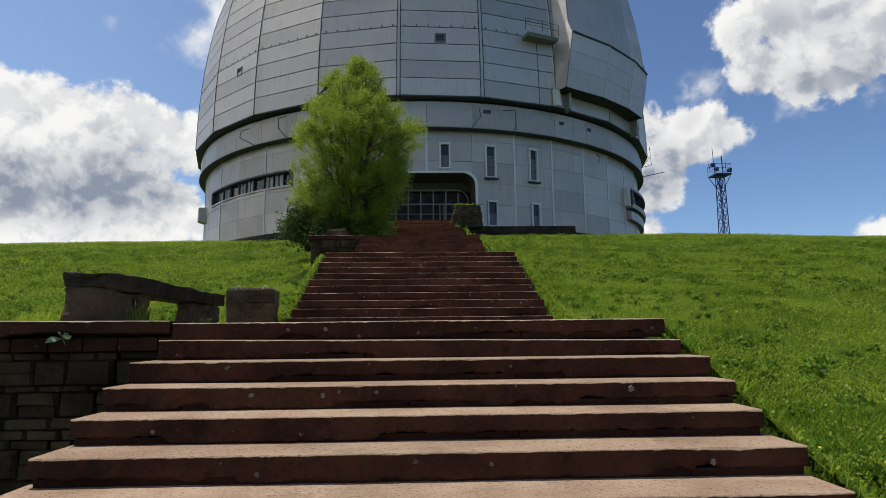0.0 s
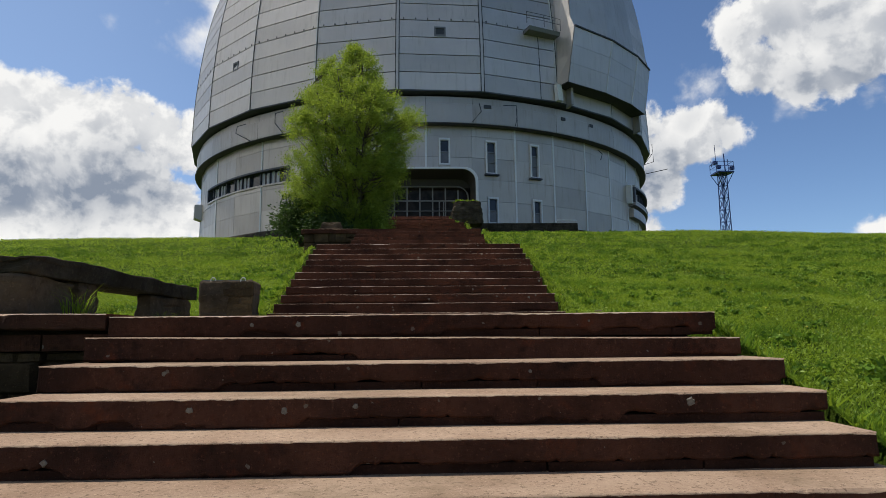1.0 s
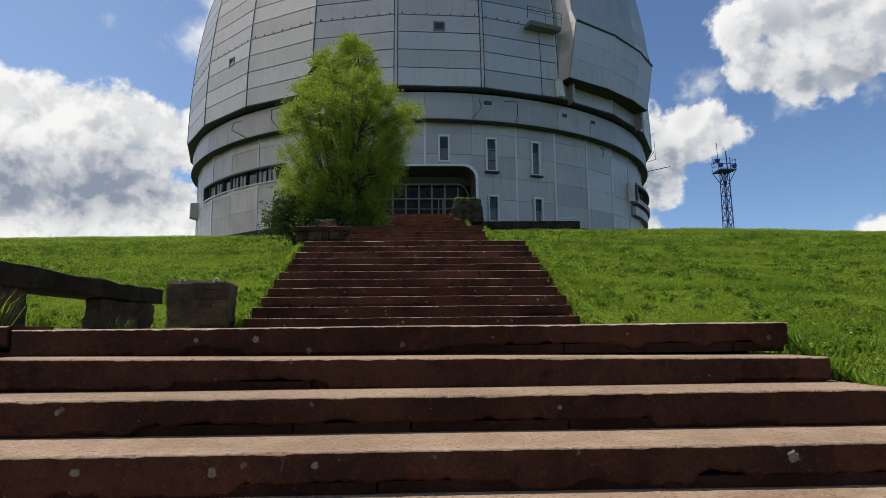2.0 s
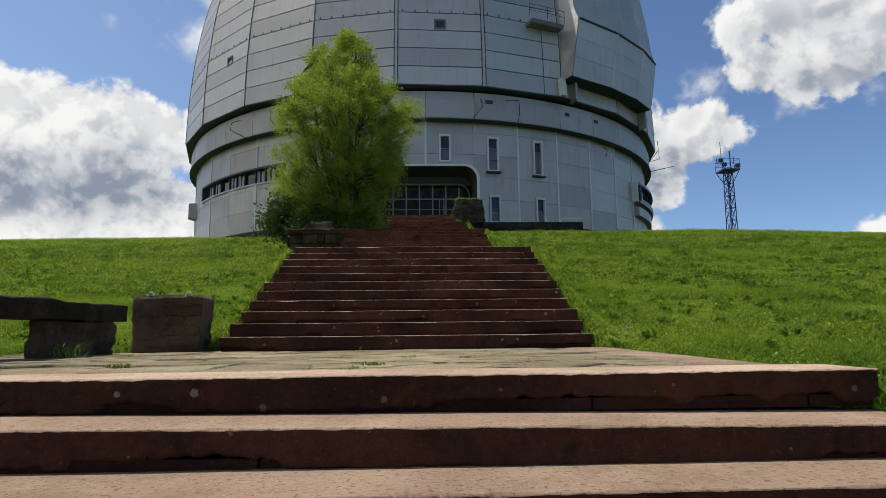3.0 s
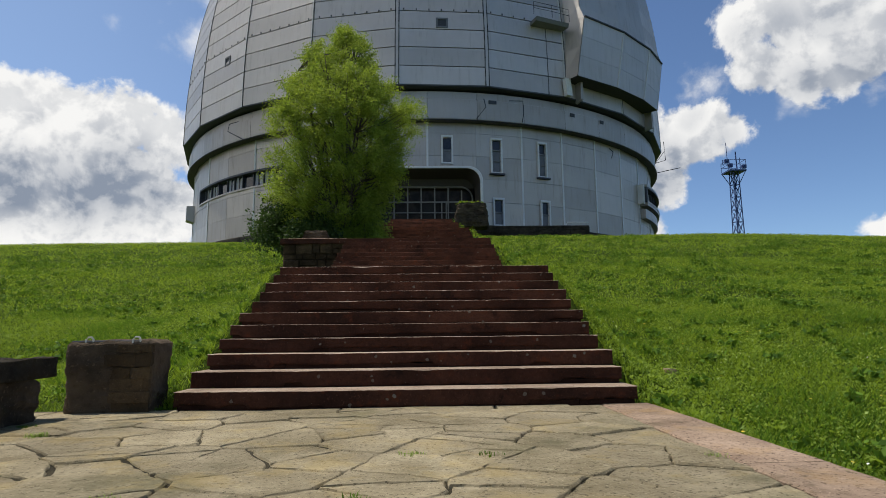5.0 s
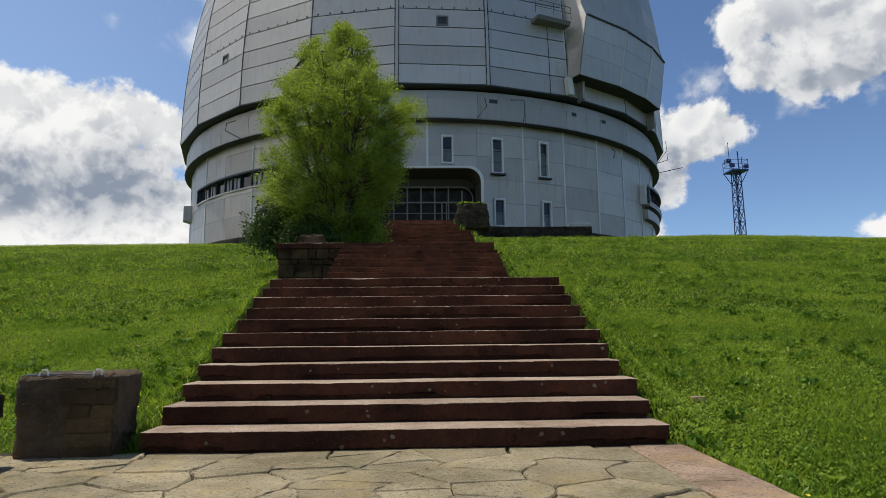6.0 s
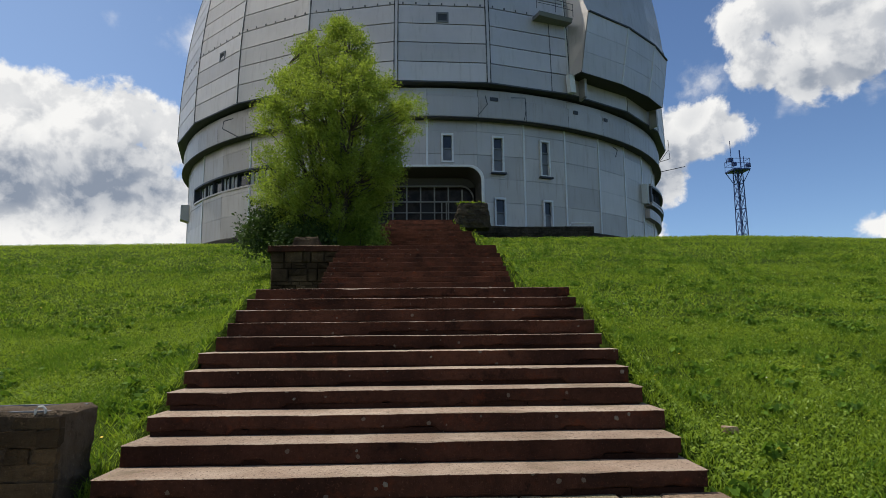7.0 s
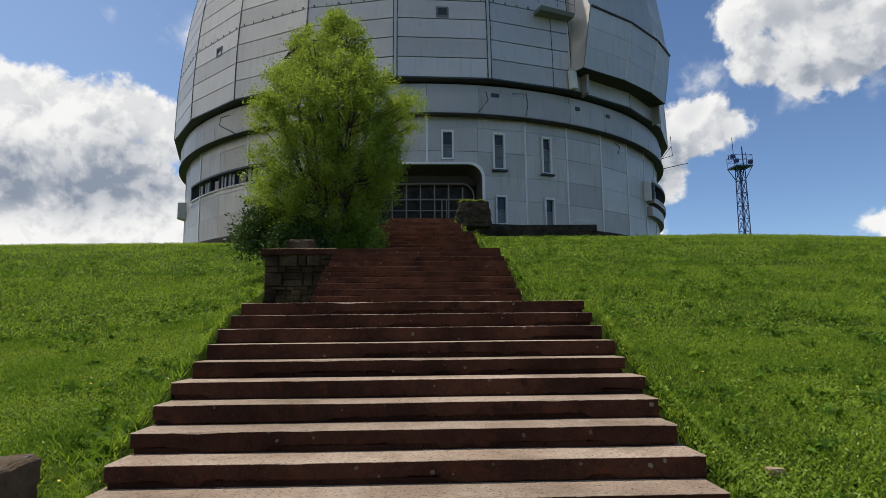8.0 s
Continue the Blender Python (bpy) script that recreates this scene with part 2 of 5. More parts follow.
WHITE = plain("white_window_frame", (0.62, 0.63, 0.63), 0.5, 0.0, 0.2)
BLIND = plain("grey_blind_behind_glass", (0.13, 0.135, 0.145), 0.3, 0.0, 0.4, 2.0)
CURTAIN = plain("pale_blind", (0.4, 0.4, 0.42), 0.9, 0.0, 0.4, 3.0)
BARK = plain("grey_brown_bark", (0.085, 0.07, 0.052), 0.9, 0.0, 0.8, 9.0)
LICHEN = plain("pale_lichen", (0.2, 0.17, 0.13), 0.95, 0.0, 0.8, 60.0)
CHALK = plain("white_lichen_chip", (0.6, 0.58, 0.52), 0.9)


def glass_build(t):
    p = place(t)
    return surface(t, t.mix(t.ramp(t.noise(p, 0.8), 0.3, 0.7), rgb(0.012, 0.015, 0.02), rgb(0.03, 0.036, 0.045)), 0.06, 0.0, bump(t, t.noise(p, 0.7, 1.0), 0.06, 0.1))


GLASS = material("dark_window_glass", glass_build)


# brown glass colour stands in for reflections of the hill and ground
def browned_build(t):
    p = place(t)
    return surface(t, t.mix(t.ramp(t.noise(p, 1.5, 4.0), 0.35, 0.7), rgb(0.02, 0.015, 0.011), rgb(0.05, 0.038, 0.028)), 0.3, Specular_IOR_Level=0.12)


BROWNED_GLAZING = material("reflection_brown_glazing", browned_build)
# pale frame paint dimmed to carry the shade inside the porch
SHADED_FRAME = plain("shaded_steel_frame", (0.22, 0.205, 0.18), 0.6, 0.0, 0.4)
SEAT = stone_material("dark_mossy_slab", (0.03, 0.024, 0.017), (0.085, 0.07, 0.048), grain=16, tone=(0.9, 1.1), moss=0.6, relief=1.0, deep=0.05, stain=0.3)


def leaf_material(name, dark, lit, through_color, share=0.45, scale=1.3, vary=0.55, gloss=0.08):
    def build(t):
        p = place(t)
        k = t.math("ADD", t.math("MULTIPLY", t.noise(p, scale, 3.0), 0.6), t.math("MULTIPLY", t.noise(p, scale * 14, 2.0), 0.4))
        f = t.ramp(t.math("ADD", k, t.math("MULTIPLY", t.math("SUBTRACT", t.add("ShaderNodeNewGeometry").outputs["Random Per Island"], 0.5), vary)), 0.26, 0.74)
        c = t.mix(f, rgb(*dark), rgb(*lit))
        d = surface(t, c, 0.7 - gloss, Specular_IOR_Level=gloss)
        tr = t.add("ShaderNodeBsdfTranslucent", Color=t.mix(f, rgb(*[v * 0.7 for v in through_color]), rgb(*through_color)))
        return t.add("ShaderNodeMixShader", i0=share, i1=d, i2=tr)
    return material(name, build)


LEAF = leaf_material("fresh_birch_leaf", (0.085, 0.14, 0.02), (0.225, 0.31, 0.05), (0.42, 0.53, 0.055), 0.47, 1.3, 0.75, 0.16)
SHRUB = leaf_material("dark_shrub_leaf", (0.028, 0.052, 0.014), (0.07, 0.115, 0.028), (0.09, 0.15, 0.03), 0.3, gloss=0.15)
LUSH = leaf_material("deep_green_grass", (0.045, 0.105, 0.012), (0.13, 0.235, 0.026), (0.2, 0.34, 0.024), 0.4, 0.8)
BLADE = leaf_material("meadow_grass_blade", (0.078, 0.136, 0.013), (0.23, 0.33, 0.034), (0.345, 0.475, 0.032), 0.45, 0.5)
WEED = leaf_material("dark_weed_leaf", (0.045, 0.095, 0.012), (0.13, 0.23, 0.026), (0.18, 0.3, 0.022), 0.35, 1.2)
HERB = leaf_material("broad_meadow_leaf", (0.076, 0.134, 0.014), (0.235, 0.325, 0.042), (0.315, 0.44, 0.034), 0.4, 0.9)
PALE_LEAF = leaf_material("pale_green_leaf", (0.18, 0.26, 0.1), (0.4, 0.48, 0.28), (0.3, 0.4, 0.15), 0.3)
# light green for joint tufts and for painted glints in the turf
PALE_TURF = leaf_material("light_turf_leaf", (0.17, 0.25, 0.05), (0.36, 0.46, 0.12), (0.36, 0.48, 0.09), 0.35)
YELLOW = plain("dandelion_yellow", (0.75, 0.5, 0.02), 0.7, 0.0, 0.1)
CREAM = plain("white_clover_flower", (0.7, 0.7, 0.6), 0.8, 0.0, 0.1)


def ground_build(t):
    p = place(t)
    a = t.noise(p, 0.25, 5.0, 0.6)
    b = t.noise(p, 9.0, 8.0, 0.7)
    c = t.mix(t.ramp(a, 0.35, 0.65), rgb(0.05, 0.085, 0.01), rgb(0.088, 0.13, 0.016))
    c = t.mix(t.ramp(b, 0.35, 0.7), rgb(0.036, 0.062, 0.008), c)
    return surface(t, c, 0.9, normal=bump(t, t.math("ADD", b, t.noise(p, 40.0, 4.0)), 1.0, 0.06), Specular_IOR_Level=0.03)


TURF = material("meadow_turf", ground_build)


# ---- building helpers ----
def mesh_data(name, verts, faces, mats, index=None, smooth=False):
    me = bpy.data.meshes.new(name)
    me.from_pydata([tuple(v) for v in verts], [], faces)
    for m in (mats if isinstance(mats, (list, tuple)) else [mats]):
        me.materials.append(m)
    if index is not None:
        me.polygons.foreach_set("material_index", index)
    if smooth:
        me.polygons.foreach_set("use_smooth", [True] * len(faces))
    me.update()
    return me


def part(name, data, parent=None, label="", kind=""):
    ob = new(name, data)
    if parent is not None:
        ob.parent = parent
    return tagged(ob, label=label, kind=kind)


def thing(name, label, category, group="", kind="", at=(0, 0, 0)):
    ob = new(name)
    ob.location = at
    ob.empty_display_size = 0.2
    return tagged(ob, label, category, group, kind)


class Geo:
    """Collects the boxes, tubes and sheets of one part."""

    def __init__(self):
        self.v, self.f, self.m = [], [], []

    def hexa(self, p, mat=0):
        b = len(self.v)
        self.v += [tuple(q) for q in p]
        self.f += [(b + 3, b + 2, b + 1, b), (b + 4, b + 5, b + 6, b + 7), (b, b + 1, b + 5, b + 4), (b + 1, b + 2, b + 6, b + 5), (b + 2, b + 3, b + 7, b + 6), (b + 3, b, b + 4, b + 7)]
        self.m += [mat] * 6

    def box(self, lo, hi, mat=0):
        (a, b, c), (d, e, f) = lo, hi
        self.hexa([(a, b, c), (d, b, c), (d, e, c), (a, e, c), (a, b, f), (d, b, f), (d, e, f), (a, e, f)], mat)

    def tube(self, pts, radii, sides=6, mat=0, cap=True):
        pts = [Vector(p) for p in pts]
        if not isinstance(radii, (list, tuple)):
            radii = [radii] * len(pts)
        rings = []
        for i, p in enumerate(pts):
            d = (pts[min(i + 1, len(pts) - 1)] - pts[max(i - 1, 0)]).normalized()
            u = d.cross(Vector((0, 0, 1)) if abs(d.z) < 0.9 else Vector((1, 0, 0))).normalized()
            w = d.cross(u)
            b = len(self.v)
            rings.append(b)
            for s in range(sides):
                a = 2 * math.pi * s / sides
                self.v.append(tuple(p + (u * math.cos(a) + w * math.sin(a)) * radii[i]))
        for r0, r1 in zip(rings, rings[1:]):
            for s in range(sides):
                self.f.append((r0 + s, r1 + s, r1 + (s + 1) % sides, r0 + (s + 1) % sides))
                self.m.append(mat)
        if cap:
            self.f += [tuple(rings[0] + s for s in range(sides)), tuple(rings[-1] + s for s in reversed(range(sides)))]
            self.m += [mat] * 2

    def sheet(self, rows, mat=0):
        """A grid of points, row by row."""
        b, w = len(self.v), len(rows[0])
        for r in rows:
            self.v += [tuple(p) for p in r]
        for i in range(len(rows) - 1):
            for j in range(w - 1):
                k = b + i * w + j
                self.f.append((k, k + 1, k + w + 1, k + w))
                self.m.append(mat)

    def data(self, name, mats, smooth=False):
        return mesh_data(name, self.v, self.f, mats, self.m, smooth)


def jitter(x, y, z, amp, scale, seed=0.0):
    q = noise.noise_vector(Vector((x, y, z)) * scale + Vector((seed, seed * 1.7, -seed)))
    return Vector((x, y, z)) + q * amp


# ---- the hill ----
X0, X1 = -2.0, 2.36          # edges of the stairs
RISE, TREAD, PITCH = 0.16, 0.392, 8.16
ALCOVE = -3.87               # left edge of the landings with a bench
FLIGHTS = [(8.84 + PITCH * i, 2.6 + 1.76 * i) for i in range(5)]   # first nosing, level of the landing before it
TOP_Y, TOP_Z = 8.84 + PITCH * 4 + 3.92, 2.6 + 1.76 * 5


def mix01(a, b, v):
    v = min(1.0, max(0.0, (v - a) / (b - a)))
    return v * v * (3 - 2 * v)


def stair_line(y):
    """Height of the treads' inner corners along the stairs."""
    if y < 0.2:
        return 0.84
    if y < 4.6:
        return 0.84 + (y - 0.2) / 4.4 * 1.76
    k = (y - 4.6) / PITCH
    i = math.floor(k)
    w = (k - i) * PITCH
    z = 2.6 + 1.76 * i
    if y > TOP_Y:
        return TOP_Z
    return z if w < 4.24 else z + (w - 4.24) / 3.92 * 1.76


def hill(x, y):
    """The open slope, away from the stairs."""
    z = 2.4 + (y - 8.84) * 0.2157
    if y > 40:
        u = y - 40
        z = 9.12 + 2.2 * (1 - math.exp(-u * 0.2157 / 2.2))
    if y < 1:
        z = 0.91 + (y - 1) * 0.12 if y > -6 else 0.07
    z -= 0.35 * mix01(-2.5, -7, x)
    z += 0.16 * noise.noise(Vector((x * 0.07, y * 0.07, 3.1))) + 0.07 * noise.noise(Vector((x * 0.4, y * 0.4, 7.7)))
    z -= 0.0004 * max(0.0, abs(x) - 6) ** 2 * mix01(60, 30, y) if abs(x) < 60 else 1.2 * mix01(60, 30, y)
    d = math.hypot(x - 0.6, y - 84.5)
    if d < 36:
        z = z + (11.35 - z) * mix01(36, 32, d)
    far = max(abs(x), abs(y - 60))
    if far > 150:
        z -= (far - 150) * 0.06
    return z


def ground_z(x, y):
    z = hill(x, y)
    d = max(X0 - x, x - X1 - 0.05)
    s = stair_line(y) - 0.05
    if d < 0:
        if y < 4.95:
            return min(s - 0.5, 0.45)
        return min(s - 0.5, 4.1) if 16.4 < y < 21.25 else s - 0.5
    near = 1 - mix01(0.02, 0.75, d)
    z = z + (s - z) * near
    if x < X0:
        if -1 < y < 4.95 and x > -9:          # hollow before the lower retaining wall
            z = min(z, 0.7 + 0.25 * mix01(-2.2, -5, x) + 1.9 * mix01(-4.6, -9, x))
        elif 4.95 <= y < 8.9 and x > ALCOVE - 0.5:
            z = min(z, 2.42 + 0.1 * mix01(ALCOVE, ALCOVE - 0.5, x))
        if ALCOVE - 0.02 < x and 16.9 < y < 21.25:
            z = min(z, 4.3)
        elif ALCOVE < x and 21.25 <= y < 25.2:
            z = min(z, 5.98)
    return z


def lines(stops):
    out = [stops[0][0]]
    for (a, _), (b, step) in zip(stops, stops[1:]):
        k = max(1, round((b - a) / step))
        out += [a + (b - a) * (i + 1) / k for i in range(k)]
    return out


gx = lines([(-2500, 0), (-400, 700), (-80, 80), (-30, 5), (-8, 1.0), (-4.4, 0.3), (ALCOVE - 0.03, 0.27), (ALCOVE + 0.02, 0.05), (X0 - 0.1, 0.3), (X0 + 0.05, 0.075), (X1 - 0.08, 1.0), (X1 + 0.02, 0.1), (5, 0.24), (10, 0.5), (30, 1.0), (80, 5), (400, 80), (2500, 700)])
gy = lines([(-2500, 0), (-300, 700), (-40, 60), (-8, 4), (4.9, 0.3), (5.0, 0.1), (8.85, 0.25), (16.85, 0.25), (16.95, 0.1), (21.2, 0.3), (21.3, 0.1), (26, 0.3), (50, 0.5), (60, 1.0), (130, 5), (400, 60), (2500, 700)])
verts = [(x, y, ground_z(x, y)) for y in gy for x in gx]
w = len(gx)
faces = [(j * w + i, j * w + i + 1, (j + 1) * w + i + 1, (j + 1) * w + i) for j in range(len(gy) - 1) for i in range(w - 1)]
ground = tagged(new("ground", mesh_data("ground", verts, faces, TURF, smooth=True)), "green grassy hillside rising to the building", "ground", kind="structure")


# ---- stairs ----
def slab(x0, x1, y0, y1, z0, z1, seed, cells=40, chip=0.015, mats=(0, 1), lip=3, edge=0.006):
    """A long stone slab with a worn, chipped front edge: bottom front, front, rounded nosing, top, back."""
    g = Geo()
    xs = [x0 + (x1 - x0) * i / cells for i in range(cells + 1)]
    prof = [(y1, z0), (y0 + 0.012, z0), (y0, z0 + 0.012), (y0, z1 - edge), (y0 + edge * 0.3, z1 - edge * 0.3), (y0 + edge, z1), (y0 + 0.09, z1), (y1, z1)]
    rows = []
    for i, x in enumerate(xs):
        c = noise.noise(Vector((x * 5.0, seed * 3.1, 0.4))) + 0.7 * noise.noise(Vector((x * 17.0, seed * 5.3, 1.4))) + 0.5 * noise.noise(Vector((x * 43.0, seed * 2.9, 3.4)))
        deep = max(0.0, noise.noise(Vector((x * 2.3, seed * 7.7, 2.2))) - 0.35) * 0.05
        sag = 0.0045 * noise.noise(Vector((x * 0.8, seed, 9.0)))
        row = []
        for k, (y, z) in enumerate(prof):
            if k < 3:
                z -= 0.04 * mix01(-0.02, 0.05, noise.noise(Vector((x * 0.8, seed * 2.3, 4.4))) + 0.22 * noise.noise(Vector((x * 4, seed, 1.0)))) + 0.008 * noise.noise(Vector((x * 9, seed, 3.0)))
            if k == 1:
                y, z = y + abs(c) * chip, z + max(0.0, c) * chip * 1.6
            elif k == 2:
                y, z = y + c * chip * 0.5, z + max(0.0, c) * chip * 2
            elif k in (3, 4):
                y, z = y + abs(c) * chip * 0.5 + deep * 0.5, z - abs(c) * chip * 0.5 - deep * 0.6
            elif k == 5:
                y += abs(c) * chip + deep
            end = 0.012 * ((i == 0) - (i == cells)) if k in (2, 3, 4) else 0.0
            row.append((x + end, y, z + sag))
        rows.append(row)
    g.sheet(rows, 0)
    per = len(prof) - 1
    # top faces take the sunlit stone colour, front faces the shade-darkened one
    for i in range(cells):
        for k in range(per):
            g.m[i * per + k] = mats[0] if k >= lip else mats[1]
    n0 = len(prof)
    g.f += [tuple(range(n0)), tuple(cells * n0 + k for k in reversed(range(n0)))]
    g.m += [mats[1], mats[1]]
    return g


def course(x0, x1, y0, z0, z1, seed):
    """The set-back course of stones under a tread."""
    rnd = random.Random(seed)
    g, x = Geo(), x0
    while x < x1 - 0.05:
        e = min(x1, x + rnd.uniform(0.5, 1.1))
        if x1 - e < 0.3:
            e = x1
        q = y0 + rnd.uniform(0.0, 0.014)
        g.box((x + 0.004, q, z0), (e - 0.004, q + 0.3, z1))
        x = e
    return g


def flight(name, y0, z0, x0, x1, tread, seed, cells, label, lip=3, chip=0.015, edge=0.006, top=RED_TOP):
    st = thing(name, label, "stairs", "flights of the hillside stairs", "structure")
    rnd = random.Random(seed)
    for i in range(11):
        y, z = y0 + i * tread, z0 + (i + 1) * RISE
        a, b = x0 + rnd.uniform(-0.03, 0.03), x1 + rnd.uniform(-0.03, 0.03)
        deep = tread + 0.12 if i < 10 else 0.42
        s = slab(a, b, y, y + deep, z - 0.118, z, seed + i * 1.37, cells, chip, lip=lip, edge=edge)
        step = part("step", s.data("step", [top if i < 10 else PALE_RED if top == RED_TOP else top, SHADED_RED_FACE]), st)
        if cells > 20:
            part("riser_course", course(a + 0.03, b - 0.03, y + 0.011, z - RISE - 0.01, z - 0.116, seed * 50 + i).data("riser_course", [UNDER_SHADED]), step, "recessed stones under the tread, darkened for shade")
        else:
            part("riser_course", course(a + 0.03, b - 0.03, y + 0.011, z - RISE - 0.01, z - 0.116, seed * 50 + i).data("riser_course", [UNDER_SHADED]), step)
    c = Geo()
    run = y0 + 11 * tread
    for a, b in ((x0 + 0.1, x1 - 0.1),):
        c.hexa([(a, y0 + 0.2, z0 - 0.3), (b, y0 + 0.2, z0 - 0.3), (b, run, z0 - 0.3), (a, run, z0 - 0.3), (a, y0 + 0.3, z0 + 0.02), (b, y0 + 0.3, z0 + 0.02), (b, run, z0 + 11 * RISE - 0.14), (a, run, z0 + 11 * RISE - 0.14)])
    part("stair_core", c.data("stair_core", [UNDER_SHADED]), st)
    return st


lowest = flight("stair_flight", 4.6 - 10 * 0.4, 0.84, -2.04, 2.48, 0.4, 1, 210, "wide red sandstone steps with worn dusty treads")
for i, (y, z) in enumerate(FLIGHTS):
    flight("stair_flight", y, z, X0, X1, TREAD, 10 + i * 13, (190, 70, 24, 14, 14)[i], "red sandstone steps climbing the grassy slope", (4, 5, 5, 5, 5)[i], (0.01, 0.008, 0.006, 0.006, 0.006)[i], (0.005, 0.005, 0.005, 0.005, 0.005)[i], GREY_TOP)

# landings
core = Geo()
core.box((X0 - 0.03, -4.0, 0.3), (X1 + 0.1, 0.62, 0.84))
tagged(new("landing_base", core.data("landing_base", [PAVING])), "flat stone landing below the lowest steps", "landing", kind="structure")
for i, (y, z) in enumerate(FLIGHTS[1:] + [(TOP_Y + 4.24, TOP_Z)]):
    g = Geo()
    left = ALCOVE + 0.02 if i == 1 else X0 + 0.02
    g.box((left, y - 3.84, z - 0.5), (X1 - 0.02, y + 0.1, z - 0.004))
    tagged(new("landing", g.data("landing", [PAVING])), "paved stone landing between two flights", "landing", kind="structure")
part_of_terrace = Geo()
part_of_terrace.box((-2.7, TOP_Y + 0.42, TOP_Z - 0.6), (2.75, 49.0, TOP_Z - 0.004))
part_of_terrace.box((-6, 49.0, TOP_Z - 1.2), (13.2, 58, TOP_Z + 0.06))
tagged(new("terrace", part_of_terrace.data("terrace", [PLINTH])), "paved terrace before the entrance", "terrace", kind="structure")


def clip(poly, px, py, nx, ny):
    """The part of a polygon on the inner side of a line."""
    out = []
    for (ax, ay), (bx, by) in zip(poly, poly[1:] + poly[:1]):
        da, db = (ax - px) * nx + (ay - py) * ny, (bx - px) * nx + (by - py) * ny
        if da <= 0:
            out.append((ax, ay))
        if da * db < 0:
            k = da / (da - db)
            out.append((ax + (bx - ax) * k, ay + (by - ay) * k))
    return out


def crazy_cells(x0, x1, y0, y1, nx, ny, seed, gap, wide=1.0):
    """Irregular stone outlines that fill a rectangle, with joints."""
    rnd = random.Random(seed)
    seeds = []
    for j in range(ny):
        for i in range(nx):
            u = (i + 0.5 + (0.5 if j % 2 else 0.0) - 0.25 + rnd.uniform(-0.42, 0.42)) / nx
            v = (j + 0.5 + rnd.uniform(-0.42, 0.42)) / ny
            seeds.append((x0 + (x1 - x0) * u, y0 + (y1 - y0) * v))
    cells = []
    for i, (ax, ay) in enumerate(seeds):
        poly = [(x0, y0), (x1, y0), (x1, y1), (x0, y1)]
        for j, (bx, by) in enumerate(seeds):
            if i == j or abs(ax - bx) + abs(ay - by) > 3.2 * ((x1 - x0) / nx + (y1 - y0) / ny):
                continue
            dx, dy = (bx - ax) / wide, by - ay
            mx, my = (ax + bx) / 2, (ay + by) / 2
            nx_, ny_ = dx / wide, dy
            l = math.hypot(nx_, ny_)
            g = gap * rnd.choice((0.5, 0.8, 1.0, 1.8))
            poly = clip(poly, mx - nx_ / l * g, my - ny_ / l * g, nx_, ny_)
            if len(poly) < 3:
                break
        if len(poly) >= 3:
            cells.append(poly)
    return cells


def rough_outline(poly, step, amp, rnd):
    out = []
    for (ax, ay), (bx, by) in zip(poly, poly[1:] + poly[:1]):
        l = math.hypot(bx - ax, by - ay)
        k = max(1, round(l / step))
        for i in range(k):
            u = i / k
            off = rnd.uniform(-amp, amp)
            out.append((ax + (bx - ax) * u - (by - ay) / max(l, 1e-6) * off, ay + (by - ay) * u + (bx - ax) / max(l, 1e-6) * off))
    return out


def flagstone(poly, z, thick, rnd):
    o = rough_outline(poly, 0.07, 0.014, rnd)
    k = len(o)
    cx, cy = sum(p[0] for p in o) / k, sum(p[1] for p in o) / k
    tip, tilt = rnd.uniform(-0.008, 0.006), (rnd.uniform(-0.013, 0.013), rnd.uniform(-0.013, 0.013))

    def up(x, y):
        return z + tip + (x - cx) * tilt[0] + (y - cy) * tilt[1] + 0.004 * noise.noise(Vector((x * 3, y * 3, 0)))
    v = [(x, y, z - thick) for x, y in o] + [(x, y, up(x, y) - 0.012) for x, y in o]
    for x, y in o:
        l = max(0.05, math.hypot(x - cx, y - cy))
        v.append((x - (x - cx) / l * 0.01, y - (y - cy) / l * 0.01, up(x, y)))
    f = [tuple(2 * k + i for i in range(k))]
    for i in range(k):
        j = (i + 1) % k
        f += [(i, j, k + j, k + i), (k + i, k + j, 2 * k + j, 2 * k + i)]
    return mesh_data("flagstone", v, f, PAVING)


# the landing with the bench: border slabs, crazy paving, joints
bench_landing = thing("bench_landing", "landing of crazy paving with red sandstone borders", "landing", kind="structure")
bed = Geo()
bed.box((ALCOVE, 4.98, 1.9), (X1 - 0.02, 9.1, 2.577))
part("joint_bed", bed.data("joint_bed", [SOIL]), bench_landing, "dark earth in the joints between stones")
for k, (a, b) in enumerate([(5.02, 6.3), (6.3, 7.65), (7.65, 8.86)]):
    s = Geo()
    rows = []
    for i in range(13):
        y = a + 0.004 + (b - a - 0.008) * i / 12
        q = 0.012 * noise.noise(Vector((y * 4, 3.0, 1.0)))
        rows.append([(1.99 + q, y, 2.45), (1.99 + q, y, 2.592), (2.01 + q, y, 2.602), (2.44 - q, y, 2.606), (2.47 - q, y, 2.59), (2.47 - q, y, 2.45)])
    s.sheet(rows)
    part("border_slab", s.data("border_slab", [BORDER]), bench_landing, "worn mossy border slab")
rnd = random.Random(4)
